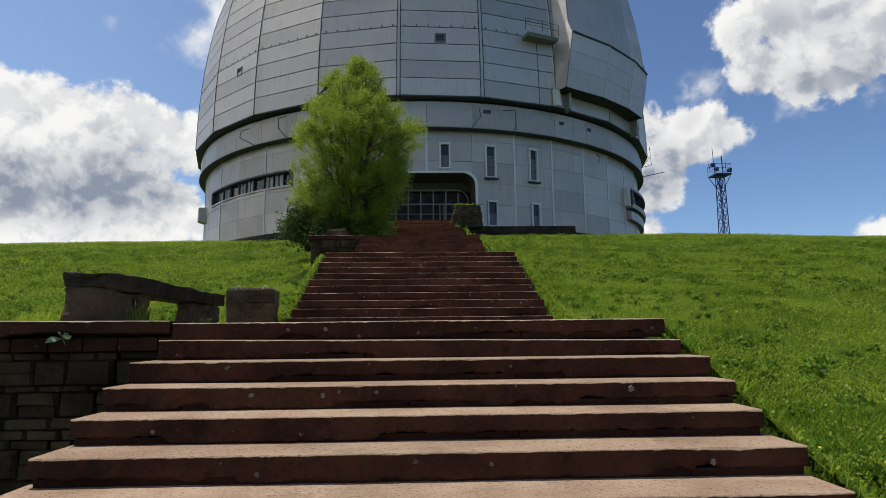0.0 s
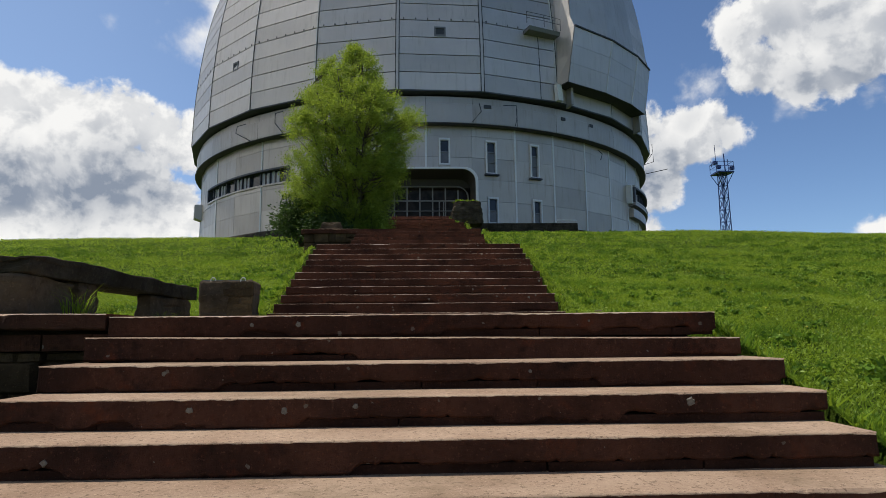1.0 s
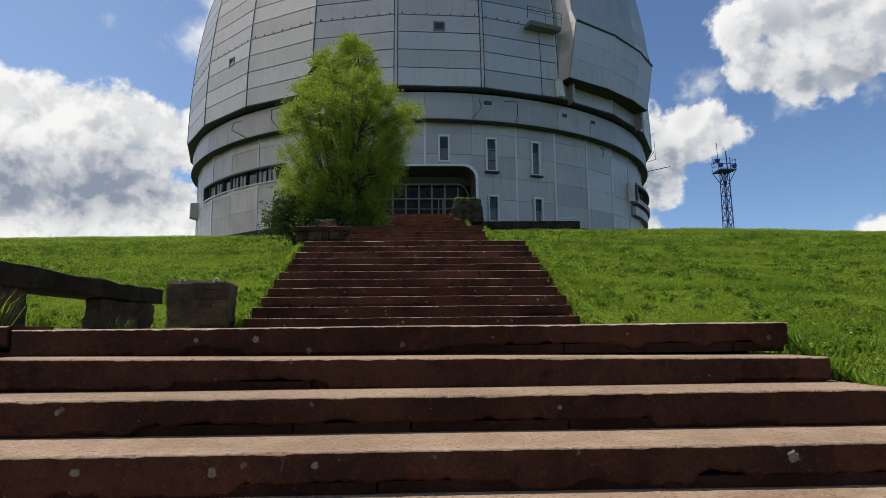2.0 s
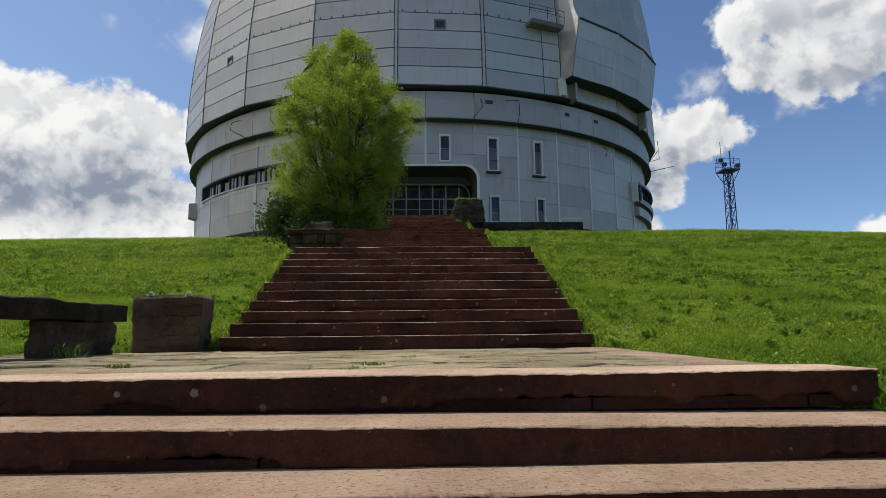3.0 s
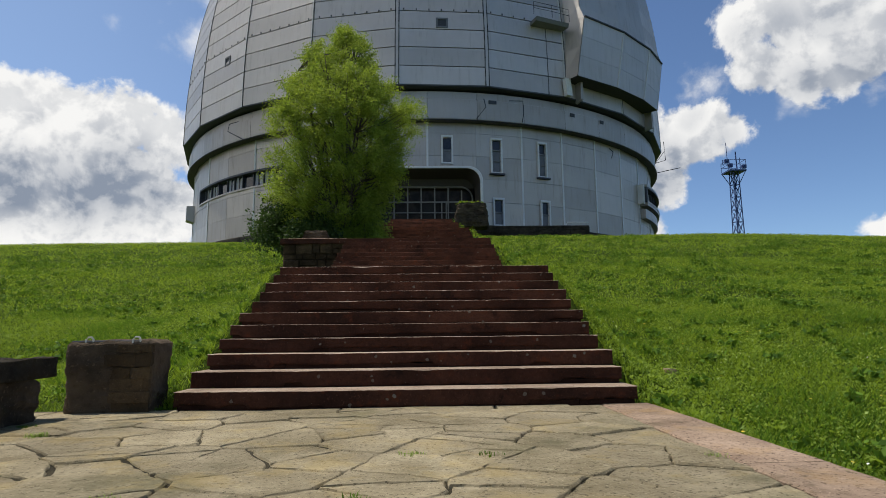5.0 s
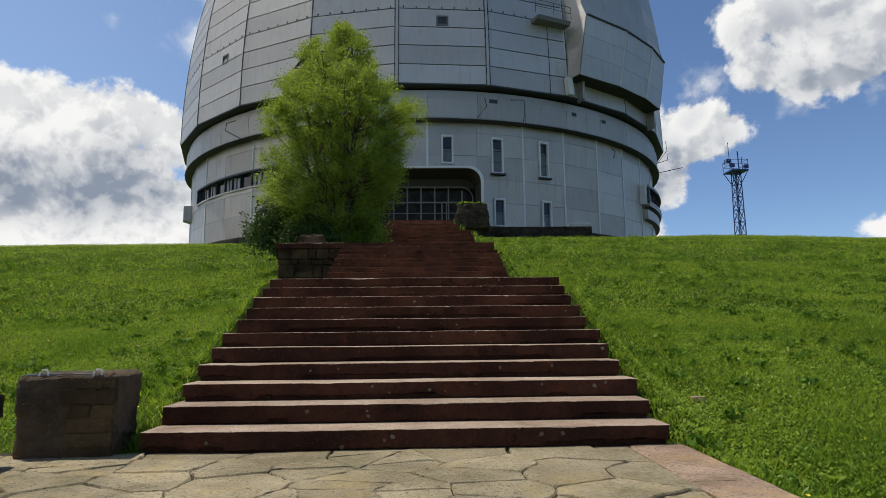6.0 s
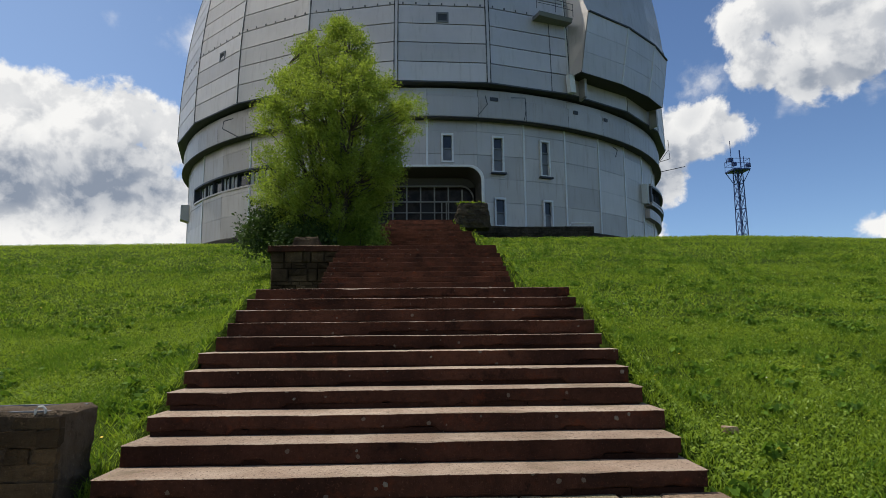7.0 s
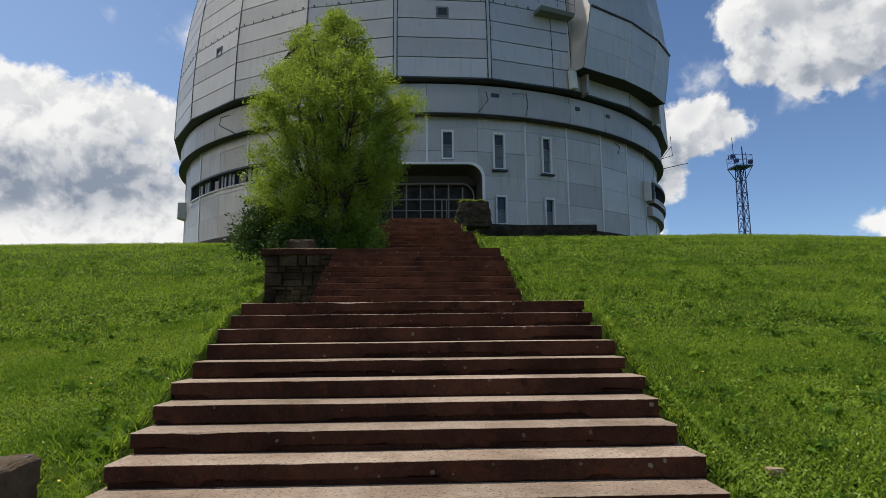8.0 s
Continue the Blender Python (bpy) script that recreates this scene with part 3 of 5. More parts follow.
for cell in crazy_cells(ALCOVE + 0.05, 1.985, 5.03, 8.86, 9, 10, 23, 0.006, 1.0):
    mx, my = sum(p[0] for p in cell) / len(cell) + rnd.uniform(-0.1, 0.1), sum(p[1] for p in cell) / len(cell) + rnd.uniform(-0.05, 0.05)
    a = rnd.uniform(0.9, 2.2)
    wx, wy = math.cos(a), math.sin(a)
    halves = [clip(cell, mx - wx * 0.003, my - wy * 0.003, wx, wy), clip(cell, mx + wx * 0.003, my + wy * 0.003, -wx, -wy)]
    for poly in halves if rnd.random() < 0.5 and min(len(h) for h in halves) > 2 else [cell]:
        part("flagstone", flagstone(poly, 2.6, 0.05, rnd), bench_landing)
# coping that carries the top step on over the retaining wall
part("coping", slab(ALCOVE, -2.075, 4.6, 5.02, 2.49, 2.612, 77.0, 50).data("coping", [PALE_RED, SHADED_RED_FACE]), bench_landing, "red sandstone coping slab")


def settle(ob):
    """The landing has sunk a little towards its outer front corner."""
    for o in (ob, *ob.children):
        if o.data:
            for v in o.data.vertices:
                v.co.z -= 0.009 * (v.co.x + 1.0) * min(1.0, max(0.0, (8.8 - v.co.y) / 4.2))


settle(bench_landing)
settle(lowest.children[10])


def masonry(name, label, x0, x1, y, z0, z1, rows, seed, depth=0.5, mat=WALLING):
    """A retaining wall of roughly coursed stones, each a piece of its own."""
    wall = thing(name, label, "wall", "retaining walls", "structure")
    core_ = Geo()
    core_.box((x0 + 0.02, y + 0.05, z0 - 0.2), (x1 - 0.02, y + depth, z1))
    part("wall_core", core_.data("wall_core", [mat]), wall)
    rnd_ = random.Random(seed)
    z = z0
    hs = [rnd_.choice((0.45, 0.7, 1.0, 1.9)) * rnd_.uniform(0.85, 1.15) for _ in range(rows)]
    for h in hs:
        h = h * (z1 - z0) / sum(hs)
        x = x0
        while x < x1 - 0.02:
            l = rnd_.uniform(0.12, 0.34) + min(0.3, h) * rnd_.uniform(0, 1.2)
            if x1 - x - l < 0.15:
                l = x1 - x
            split = rnd_.random() < 0.25 and h > 0.13
            for a, b in ([(z, z + h * 0.5), (z + h * 0.5, z + h)] if split else [(z, z + h)]):
                p = rnd_.uniform(0.0, 0.045)
                g = 0.004
                c = [(x + g, y + 0.1, a + g), (x + l - g, y + 0.1, a + g), (x + l - g, y + 0.1, b - g), (x + g, y + 0.1, b - g)]
                mx, mz = x + l / 2, (a + b) / 2
                v = [tuple(q) for q in c]
                for rr, yy in ((1.0, y + 0.03 - p), (0.86, y - p - rnd_.uniform(0, 0.02))):
                    for q in c:
                        v.append((mx + (q[0] - mx) * rr + rnd_.uniform(-0.008, 0.008), yy, mz + (q[2] - mz) * rr + rnd_.uniform(-0.008, 0.008)))
                f = [(8, 9, 10, 11)]
                for i in range(4):
                    j = (i + 1) % 4
                    f += [(i, j, 4 + j, 4 + i), (4 + i, 4 + j, 8 + j, 8 + i)]
                part("stone", mesh_data("stone", v, f, mat), wall)
            x += l
        z += h
    return wall


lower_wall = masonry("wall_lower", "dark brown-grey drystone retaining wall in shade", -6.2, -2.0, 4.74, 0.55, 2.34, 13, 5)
rb = random.Random(12)
x = -6.2
while x < -2.05:
    e = min(-2.0, x + rb.uniform(0.3, 0.5))
    q = 4.66 + rb.uniform(0.0, 0.02)
    c = Geo()
    c.hexa([(x + 0.004, q + 0.3, 2.345), (e - 0.004, q + 0.3, 2.345), (e - 0.004, q + 0.3, 2.478), (x + 0.004, q + 0.3, 2.478), (x + 0.01, q, 2.352), (e - 0.01, q + 0.004, 2.355), (e - 0.008, q, 2.474), (x + 0.008, q + 0.003, 2.472)])
    part("coping_brick", c.data("coping_brick", [SHADED_RED_FACE]), lower_wall, "red-brown brick under the coping")
    x = e
masonry("wall_upper", "shaded retaining wall of squared brown stones", ALCOVE, X0 + 0.05, 21.02, 4.2, 6.0, 9, 8)
g = slab(ALCOVE - 0.08, X0 + 0.03, 20.92, 21.4, 6.0, 6.13, 55.0, 24)
tagged(new("coping", g.data("coping", [RED_TOP, SHADED_RED_FACE])), "red sandstone coping on the upper retaining wall", "coping", kind="structure")
g = slab(-6.2, ALCOVE - 0.006, 4.6, 5.02, 2.482, 2.6, 31.0, 20)
tagged(new("coping", g.data("coping", [RED_TOP, SHADED_RED_FACE])), "red sandstone coping on the lower retaining wall", "coping", kind="structure")


def boulder(x0, x1, y0, y1, z0, z1, seed, amp=0.04, n_=7, taper=0.0):
    """A rough-hewn block with broken faces and soft corners."""
    bm = bmesh.new()
    bmesh.ops.create_cube(bm, size=1.0)
    bmesh.ops.subdivide_edges(bm, edges=bm.edges[:], cuts=n_, use_grid_fill=True)
    c = Vector(((x0 + x1) / 2, (y0 + y1) / 2, (z0 + z1) / 2))
    s = Vector((x1 - x0, y1 - y0, z1 - z0))
    for v in bm.verts:
        p = v.co.copy()
        r = max(abs(p.x), abs(p.y), abs(p.z))
        k = sum(abs(q) > 0.46 for q in p)
        shrink = 1 - 0.035 * (k - 1)
        q = Vector((p.x * s.x * (1 - taper * (p.z + 0.5)), p.y * s.y * (1 - taper * (p.z + 0.5)), p.z * s.z)) * shrink + c
        layer = round(q.z * 15 + noise.noise(Vector((q.x * 2, q.y * 2, seed))) * 1.2)
        ledge = noise.noise(Vector((layer * 3.7, seed, p.x * 0.8 + p.y))) * amp * 0.9
        d = noise.noise_vector(q * 3.5 + Vector((seed, 0, 0))) * amp + noise.noise_vector(q * 11 + Vector((0, seed, 0))) * amp * 0.4
        side = Vector((p.x, p.y, 0)).normalized() * ledge if abs(p.z) < 0.46 else Vector((0, 0, 0))
        v.co = q + d * Vector((1, 1, 0.45 if p.z > -0.45 else 0.0)).length_squared / 2.2 + side
        if p.z < -0.49:
            v.co.z = z0
    me = bpy.data.meshes.new("block")
    bm.to_mesh(me)
    bm.free()
    me.materials.append(BLOCK)
    return me


# bench on the landing
bench = thing("stone_bench", "low stone bench of a thick dark slab on rough blocks", "bench")
seat_mesh = boulder(-0.215, 0.215, -1.78, 1.9, 0.34, 0.505, 3.3, 0.04, 17)
seat_mesh.materials[0] = SEAT
part("seat", seat_mesh, bench, "thick dark mossy slab with broken edges")
for q, (y0, y1) in enumerate([(-1.8, -1.1), (-1.08, -0.72), (0.5, 1.7)]):
    part("support_block", boulder((-0.19, -0.21, -0.02)[q], 0.18, y0, y1, -0.02, (0.345, 0.36, 0.34)[q], 8.1 + q, 0.035, 10), bench)
upright = part("upright_stone", boulder(-0.26, 0.1, -0.74, -0.56, -0.02, 0.4, 15.0, 0.03, 9), bench, "upright stone with a pale worn head")
part("worn_head", boulder(-0.25, 0.09, -0.73, -0.57, 0.385, 0.425, 15.5, 0.014, 7), upright).data.materials[0] = LICHEN
bench.matrix_world = pose(-3.03, 6.62, 2.6, 0, 0, 1.0)
pillar = thing("stone_block", "squat weathered stone block at the foot of the steps", "stone block")
part("block", boulder(-0.375, 0.36, -0.25, 0.28, -0.02, 0.64, 12.7, 0.024, 21, -0.02), pillar)
rs = random.Random(33)
zz = 0.0
while zz < 0.6:
    hz = rs.uniform(0.04, 0.13)
    xx = rs.uniform(-0.03, 0.08)
    while xx < 0.33:
        lx = min(rs.uniform(0.14, 0.36), 0.37 - xx)
        out = rs.uniform(-0.004, 0.028)
        c = Geo()
        j4 = [(rs.uniform(-0.02, 0.02), rs.uniform(-0.012, 0.012)) for _ in range(4)]
        corners = [(xx + 0.003, zz + 0.003), (xx + lx - 0.003, zz + 0.003), (xx + lx - 0.003, zz + hz - 0.003), (xx + 0.003, zz + hz - 0.003)]
        c.hexa([(a, -0.2, b) for a, b in corners] + [(a + p, -0.275 - out, b + q) for (a, b), (p, q) in zip(corners, j4)])
        part("stone", c.data("stone", [WALLING]), pillar)
        xx += lx
    zz += hz
c = Geo()
c.box((-0.35, -0.225, 0.634), (0.33, -0.195, 0.645))
c.box((-0.35, 0.18, 0.634), (0.33, 0.205, 0.645))
part("metal_strip", c.data("metal_strip", [JOINT]), pillar, "thin pale metal strips across the top")
for x, y in ((-0.2, -0.22), (0.22, -0.24)):
    c = Geo()
    c.tube([(x - 0.036, y, 0.6), (x - 0.032, y, 0.655), (x - 0.014, y, 0.676), (x + 0.014, y, 0.677), (x + 0.03, y, 0.657), (x + 0.036, y, 0.6)], 0.009, 6)
    part("bent_bracket", c.data("bent_bracket", [CHALK]), pillar, "small pale bent metal bracket on top")
pillar.matrix_world = pose(-2.55, 8.98, 2.6, 0, 0, 4)
seat = thing("pedestal_stone", "reddish trapezoid stone standing on the coping", "stone block")
part("block", boulder(-0.42, 0.42, -0.2, 0.2, 0.0, 0.3, 41.0, 0.03, 5, 0.2), seat)
seat.matrix_world = pose(-2.95, 21.35, 6.13)


# ---- the observatory ----
CX, CY = 0.58, 84.54
PHASE = -4.65


def polar(angle, r, z):
    """A point round the building's axis; angle in degrees from the side that faces the stairs."""
    a = radians(angle)
    return Vector((CX + r * math.sin(a), CY - r * math.cos(a), z))


PROFILE = [(25.12, 30.98), (28.5, 30.9), (31.0, 30.78), (35.0, 30.42), (38.5, 29.95), (42.4, 29.2), (46.0, 28.1), (50.0, 26.4), (55.0, 23.0), (60.0, 17.6), (63.5, 11.0), (65.2, 5.0), (65.6, 0.3)]


def dome_r(z):
    for (a, ra), (b, rb) in zip(PROFILE, PROFILE[1:]):
        if z <= b:
            return ra + (rb - ra) * (z - a) / (b - a)
    return 0.3


def panel(a0, a1, z0, z1, r0, r1, thick, gap=0.03):
    """A flat sheet-metal panel between two bearings, with its folded edges."""
    g = Geo()
    w = math.degrees(gap / max(r0, 1))
    o = [polar(a0 + w, r0, z0 + gap * 0.9), polar(a1 - w, r0, z0 + gap * 1.2), polar(a1 - w, r1, z1 - gap), polar(a0 + w, r1, z1 - gap * 0.8)]
    i = [polar(a0 + w, r0 - thick, z0 + gap), polar(a1 - w, r0 - thick, z0 + gap), polar(a1 - w, r1 - thick, z1 - gap), polar(a0 + w, r1 - thick, z1 - gap)]
    g.hexa(i + o)
    return g


dome = thing("observatory_dome", "huge faceted aluminium dome with riveted panels", "dome")
shell, ROWH = Geo(), 1.785
zs = [25.12 + ROWH * i for i in range(23)] + [65.5]
shell.sheet([[polar(PHASE + 15 * k, dome_r(z) - 0.16, z) for k in range(25)] for z in zs + [65.6]])
shell.sheet([[polar(PHASE + 15 * k, r, z) for k in range(25)] for r, z in ((27.5, 25.3), (30.0, 25.14), (30.82, 25.12))])
part("dome_shell", shell.data("dome_shell", [FILLER]), dome, "dark seams between the panels")
rest = Geo()
for k in range(24):
    a0 = PHASE + 15 * k
    side = (a0 + 7.5 + 180) % 360 - 180
    for i, (z0, z1) in enumerate(zip(zs, zs[1:])):
        p = panel(a0, a0 + 15, z0, z1, dome_r(z0), dome_r(z1), 0.12, 0.042)
        if abs(side) < 100 and i < 14:
            part("dome_panel", p.data("dome_panel", [DOME]), dome)
        else:
            b = len(rest.v)
            rest.v += p.v
            rest.f += [tuple(q + b for q in f) for f in p.f]
            rest.m += p.m
    if abs(side - 7.5) < 105:
        def strip(name, off, half, proud, mat, label):
            rib = Geo()
            for z0, z1 in zip(zs[:15], zs[1:16]):
                ra, rb = dome_r(z0), dome_r(z1)
                q = math.degrees(half / ra)
                c = a0 + math.degrees(off / ra)
                rib.hexa([polar(c - q, ra - 0.1, z0), polar(c + q, ra - 0.1, z0), polar(c + q, rb - 0.1, z1), polar(c - q, rb - 0.1, z1), polar(c - q, ra + proud, z0), polar(c + q, ra + proud, z0), polar(c + q, rb + proud, z1), polar(c - q, rb + proud, z1)])
            part(name, rib.data(name, [mat]), dome, label)
        if k in (0, 1):
            strip("rib", 0.0, 0.15, 0.03, DOME, "")
            for off in (-0.16, 0.16):
                strip("rib_seam", off, 0.045, 0.05, FILLER, "dark seam beside a rib")
        else:
            strip("rib", 0.0, 0.05, 0.05, FILLER, "dark rib seam")
            strip("rib_cover", -0.1, 0.05, 0.03, PALE, "pale edge of a rib")
        for j in range(7):
            c = a0 + 15 * (j + 0.5) / 7
            off = math.cos(radians(7.5)) / math.cos(radians(c - a0 - 7.5))
            z = 25.12 + ROWH * 4 + 0.16
            r = dome_r(z) * off
            bolt = Geo()
            bolt.hexa([polar(c - 0.13, r - 0.05, z - 0.1), polar(c + 0.13, r - 0.05, z - 0.1), polar(c + 0.13, r - 0.05, z + 0.1), polar(c - 0.13, r - 0.05, z + 0.1), polar(c - 0.1, r + 0.05, z - 0.08), polar(c + 0.1, r + 0.05, z - 0.08), polar(c + 0.1, r + 0.05, z + 0.08), polar(c - 0.1, r + 0.05, z + 0.08)])
            part("bolt", bolt.data("bolt", [SEAM]), dome)
part("rear_panels", rest.data("rear_panels", [DOME]), dome, kind="stuff")
# skirt below the lowest panels, its dark colour painting the shadow gap
skirt = Geo()
skirt.sheet([[polar(PHASE + 15 * k, r, z) for k in range(25)] for r, z in ((30.9, 25.16), (30.99, 25.16), (30.98, 25.04), (30.6, 24.98), (30.0, 24.98))])
part("rim_skirt", skirt.data("rim_skirt", [STEEL]), dome, "rim under the dome, coloured dark as its shadow gap")


def hatch(a, z, w, h, r):
    g = Geo()
    q = math.degrees(w / 2 / r)
    off = math.cos(radians(7.5))
    for da, db, za, zb in ((-q, q, -h / 2, -h / 2 + 0.16), (-q, q, h / 2 - 0.16, h / 2), (-q, -q * 0.72, -h / 2, h / 2), (q * 0.72, q, -h / 2, h / 2)):
        g.hexa([polar(a + da, r - 0.2, z + za), polar(a + db, r - 0.2, z + za), polar(a + db, r - 0.2, z + zb), polar(a + da, r - 0.2, z + zb), polar(a + da, r + 0.1, z + za), polar(a + db, r + 0.1, z + za), polar(a + db, r + 0.1, z + zb), polar(a + da, r + 0.1, z + zb)])
    f = part("hatch_frame", g.data("hatch_frame", [JOINT]), dome, "small square hatch in the dome")
    g = Geo()
    g.hexa([polar(a - q * 0.72, r - 0.1, z - h / 2 + 0.1), polar(a + q * 0.72, r - 0.1, z - h / 2 + 0.1), polar(a + q * 0.72, r - 0.1, z + h / 2 - 0.1), polar(a - q * 0.72, r - 0.1, z + h / 2 - 0.1), polar(a - q * 0.72, r + 0.03, z - h / 2 + 0.1), polar(a + q * 0.72, r + 0.03, z - h / 2 + 0.1), polar(a + q * 0.72, r + 0.03, z + h / 2 - 0.1), polar(a - q * 0.72, r + 0.03, z + h / 2 - 0.1)])
    part("hatch_cover", g.data("hatch_cover", [STEEL]), f)


streak = Geo()
for z0, z1 in zip(zs[:4], zs[1:5]):
    near = [dome_r(z) * math.cos(radians(7.5)) / math.cos(radians(21.9 - PHASE - 22.5)) for z in (z0, min(z1, 31.7))]
    z1 = min(z1, 31.7)
    streak.hexa([polar(21.83, near[0] - 0.05, z0), polar(21.97, near[0] - 0.05, z0), polar(21.97, near[1] - 0.05, z1), polar(21.83, near[1] - 0.05, z1), polar(21.83, near[0] + 0.03, z0), polar(21.97, near[0] + 0.03, z0), polar(21.97, near[1] + 0.03, z1), polar(21.83, near[1] + 0.03, z1)])
part("panel_joint", streak.data("panel_joint", [FILLER]), dome, "dirty upright joint under the platform")

hatch(2.9, 31.1, 1.1, 0.95, 30.5)
hatch(-40.8, 30.85, 0.95, 0.95, 30.5)

# shutter: a thick arched cover that stands out from the dome
shutter = thing("dome_shutter", "thick projecting shutter cover on the dome", "shutter")
SH = [25.6, 34.9, 43.4, 50.2]
SHU = [27.3, 37.2, 46.6, 54.2]
SR = [32.55, 32.5, 32.45, 32.3]
for j in range(3):
    for lo, hi in ((0.0, 0.34), (0.34, 0.67), (0.67, 1.0)):
        def at(k, f, back=0.0):
            return polar(SH[k] + (SHU[k] - SH[k]) * f, SR[k] + 0.15 * f - back, 26.65 + 5.95 * f)
        g = Geo()
        g.hexa([at(j, lo + 0.002, 0.15), at(j + 1, lo + 0.002, 0.15), at(j + 1, hi - 0.002, 0.15), at(j, hi - 0.002, 0.15), at(j, lo + 0.002), at(j + 1, lo + 0.002), at(j + 1, hi - 0.002), at(j, hi - 0.002)])
        part("shutter_panel", g.data("shutter_panel", [DOME]), shutter)
    g = Geo()
    g.hexa([at(j, 0.995, 0.1), at(j + 1, 0.995, 0.1), at(j + 1, 1.02, 0.1), at(j, 1.02, 0.1), at(j, 0.995, -0.12), at(j + 1, 0.995, -0.12), at(j + 1, 1.02, -0.12), at(j, 1.02, -0.12)])
    part("sealing_strip", g.data("sealing_strip", [RUBBER]), shutter, "black seam across the shutter")
    for z0, z1 in zip(zs[4:17], zs[5:18]):
        g = Geo()
        f0, f1 = (z0 - 26.65) / 5.95, (z1 - 26.65) / 5.95
        c = []
        for z, f in ((max(z0, 32.66), f0), (z1, f1)):
            k = 1 + 0.012 * max(0, f - 1)
            c.append((SHU[j] * k, SHU[j + 1] * k, dome_r(z) + 1.55, z))
        (a, b, r0, za), (a2, b2, r1, zb) = c
        if zb - za < 0.1:
            continue
        g.hexa([polar(a, r0 - 0.2, za), polar(b, r0 - 0.2, za), polar(b2, r1 - 0.2, zb), polar(a2, r1 - 0.2, zb), polar(a, r0, za), polar(b, r0, za), polar(b2, r1, zb), polar(a2, r1, zb)])
        part("upper_panel", g.data("upper_panel", [DOME]), shutter)
    g = Geo()
    g.hexa([polar(SH[j], 30.6, 26.62), polar(SH[j + 1], 30.6, 26.62), polar(SH[j + 1], SR[j + 1] - 0.02, 26.62), polar(SH[j], SR[j] - 0.02, 26.62), polar(SH[j], 30.6, 26.8), polar(SH[j + 1], 30.6, 26.8), polar(SH[j + 1], SR[j + 1] - 0.02, 26.8), polar(SH[j], SR[j] - 0.02, 26.8)])
    # seam black on the underside paints the shade beneath the cover
    part("soffit", g.data("soffit", [SEAM]), shutter, "shutter underside coloured dark for shade")
for j in (0, 3):
    g = Geo()
    s = -0.15 if j == 0 else 0.15
    rows = []
    for z in [26.65, 29.6, 32.6] + zs[5:17]:
        f = min(1.0, (z - 26.65) / 5.95)
        a = SH[j] + (SHU[j] - SH[j]) * f
        if f >= 1:
            a = SHU[j] * (1 + 0.012 * (z - 32.6) / 5.95)
        rows.append([polar(a - (1.5 if j == 0 else -1.5) * (0.35 + 0.65 * f), 30.4 * dome_r(z) / 30.9, z), polar(a + s, (SR[j] + 0.15 * f) if z < 32.7 else dome_r(z) + 1.55, z)])
    g.sheet(rows)
    part("cheek", g.data("cheek", [DOME]), shutter, "slanting side wall of the shutter")
for k in (1, 2):
    g = Geo()
    g.tube([polar(SH[k] + (SHU[k] - SH[k]) * f, SR[k] + 0.15 * f + 0.02, 26.65 + 5.95 * f) for f in (0, 0.5, 1)], 0.07, 6)
    part("edge_bead", g.data("edge_bead", [PALE]), shutter)
g = Geo()
g.hexa([polar(24.8, 31.0, 25.1), polar(25.9, 31.0, 25.1), polar(25.9, 31.5, 25.1), polar(24.8, 31.5, 25.1), polar(24.5, 31.0, 26.75), polar(25.6, 31.0, 26.75), polar(25.6, 31.5, 26.75), polar(24.5, 31.5, 26.75)])
part("guide_post", g.data("guide_post", [WHITE]), shutter, "white guide post under the shutter")
for a in (27.6, 50.5):
    g = Geo()
    g.hexa([polar(a, 30.8, 24.7), polar(a + 0.5, 30.8, 24.7), polar(a + 0.5, 31.6, 24.9), polar(a, 31.6, 24.9), polar(a, 30.8, 26.7), polar(a + 0.5, 30.8, 26.7), polar(a + 0.5, 31.6, 26.7), polar(a, 31.6, 26.7)])
    part("guide_plate", g.data("guide_plate", [SHEET]), shutter)

balcony = thing("service_platform", "small metal service platform fixed to the dome", "platform")
g = Geo()
g.hexa([polar(18.9, 30.4, 31.75), polar(25.4, 30.4, 31.75), polar(25.4, 31.6, 31.75), polar(18.9, 31.6, 31.75), polar(18.9, 30.4, 32.1), polar(25.4, 30.4, 32.1), polar(25.4, 31.75, 32.1), polar(18.9, 31.75, 32.1)])
part("deck", g.data("deck", [JOINT]), balcony)
for a in (18.3, 21.8, 25.3):
    g = Geo()
    g.tube([polar(a, 31.85, 32.2), polar(a, 31.85, 33.4)], 0.03, 5)
    part("post", g.data("post", [STEEL]), balcony)
for z in (32.8, 33.4):
    g = Geo()
    g.tube([polar(a, 31.85, z) for a in (18.3, 21.8, 25.3)], 0.025, 5)
    part("rail", g.data("rail", [STEEL]), balcony)

# round base building
base = thing("observatory_building", "round metal-clad building under the dome", "building")
WR, SEG, FIRST = 29.5, 360 / 42, 0.286
wall_rows = [12.75, 14.85, 16.95, 19.05, 21.15, 22.3]
HOLES = {0: [(2.95, 4.5, 18.35, 20.75)], 1: [(11.75, 13.4, 17.6, 20.7), (12.0, 13.55, 12.78, 15.15)], 2: [(20.9, 22.4, 17.55, 20.75), (21.2, 22.7, 12.78, 15.2)]}
RIBBON = (-57.0, -27.0, 17.5, 18.95)
inner = Geo()
inner.sheet([[polar(6 * k, 28.3, z) for k in range(61)] for z in (11.0, 25.0)])
inner.sheet([[polar(6 * k, r, 25.0) for k in range(61)] for r in (28.3, 0.1)])
part("inner_wall", inner.data("inner_wall", [INSIDE]), base, "dark interior seen through windows")


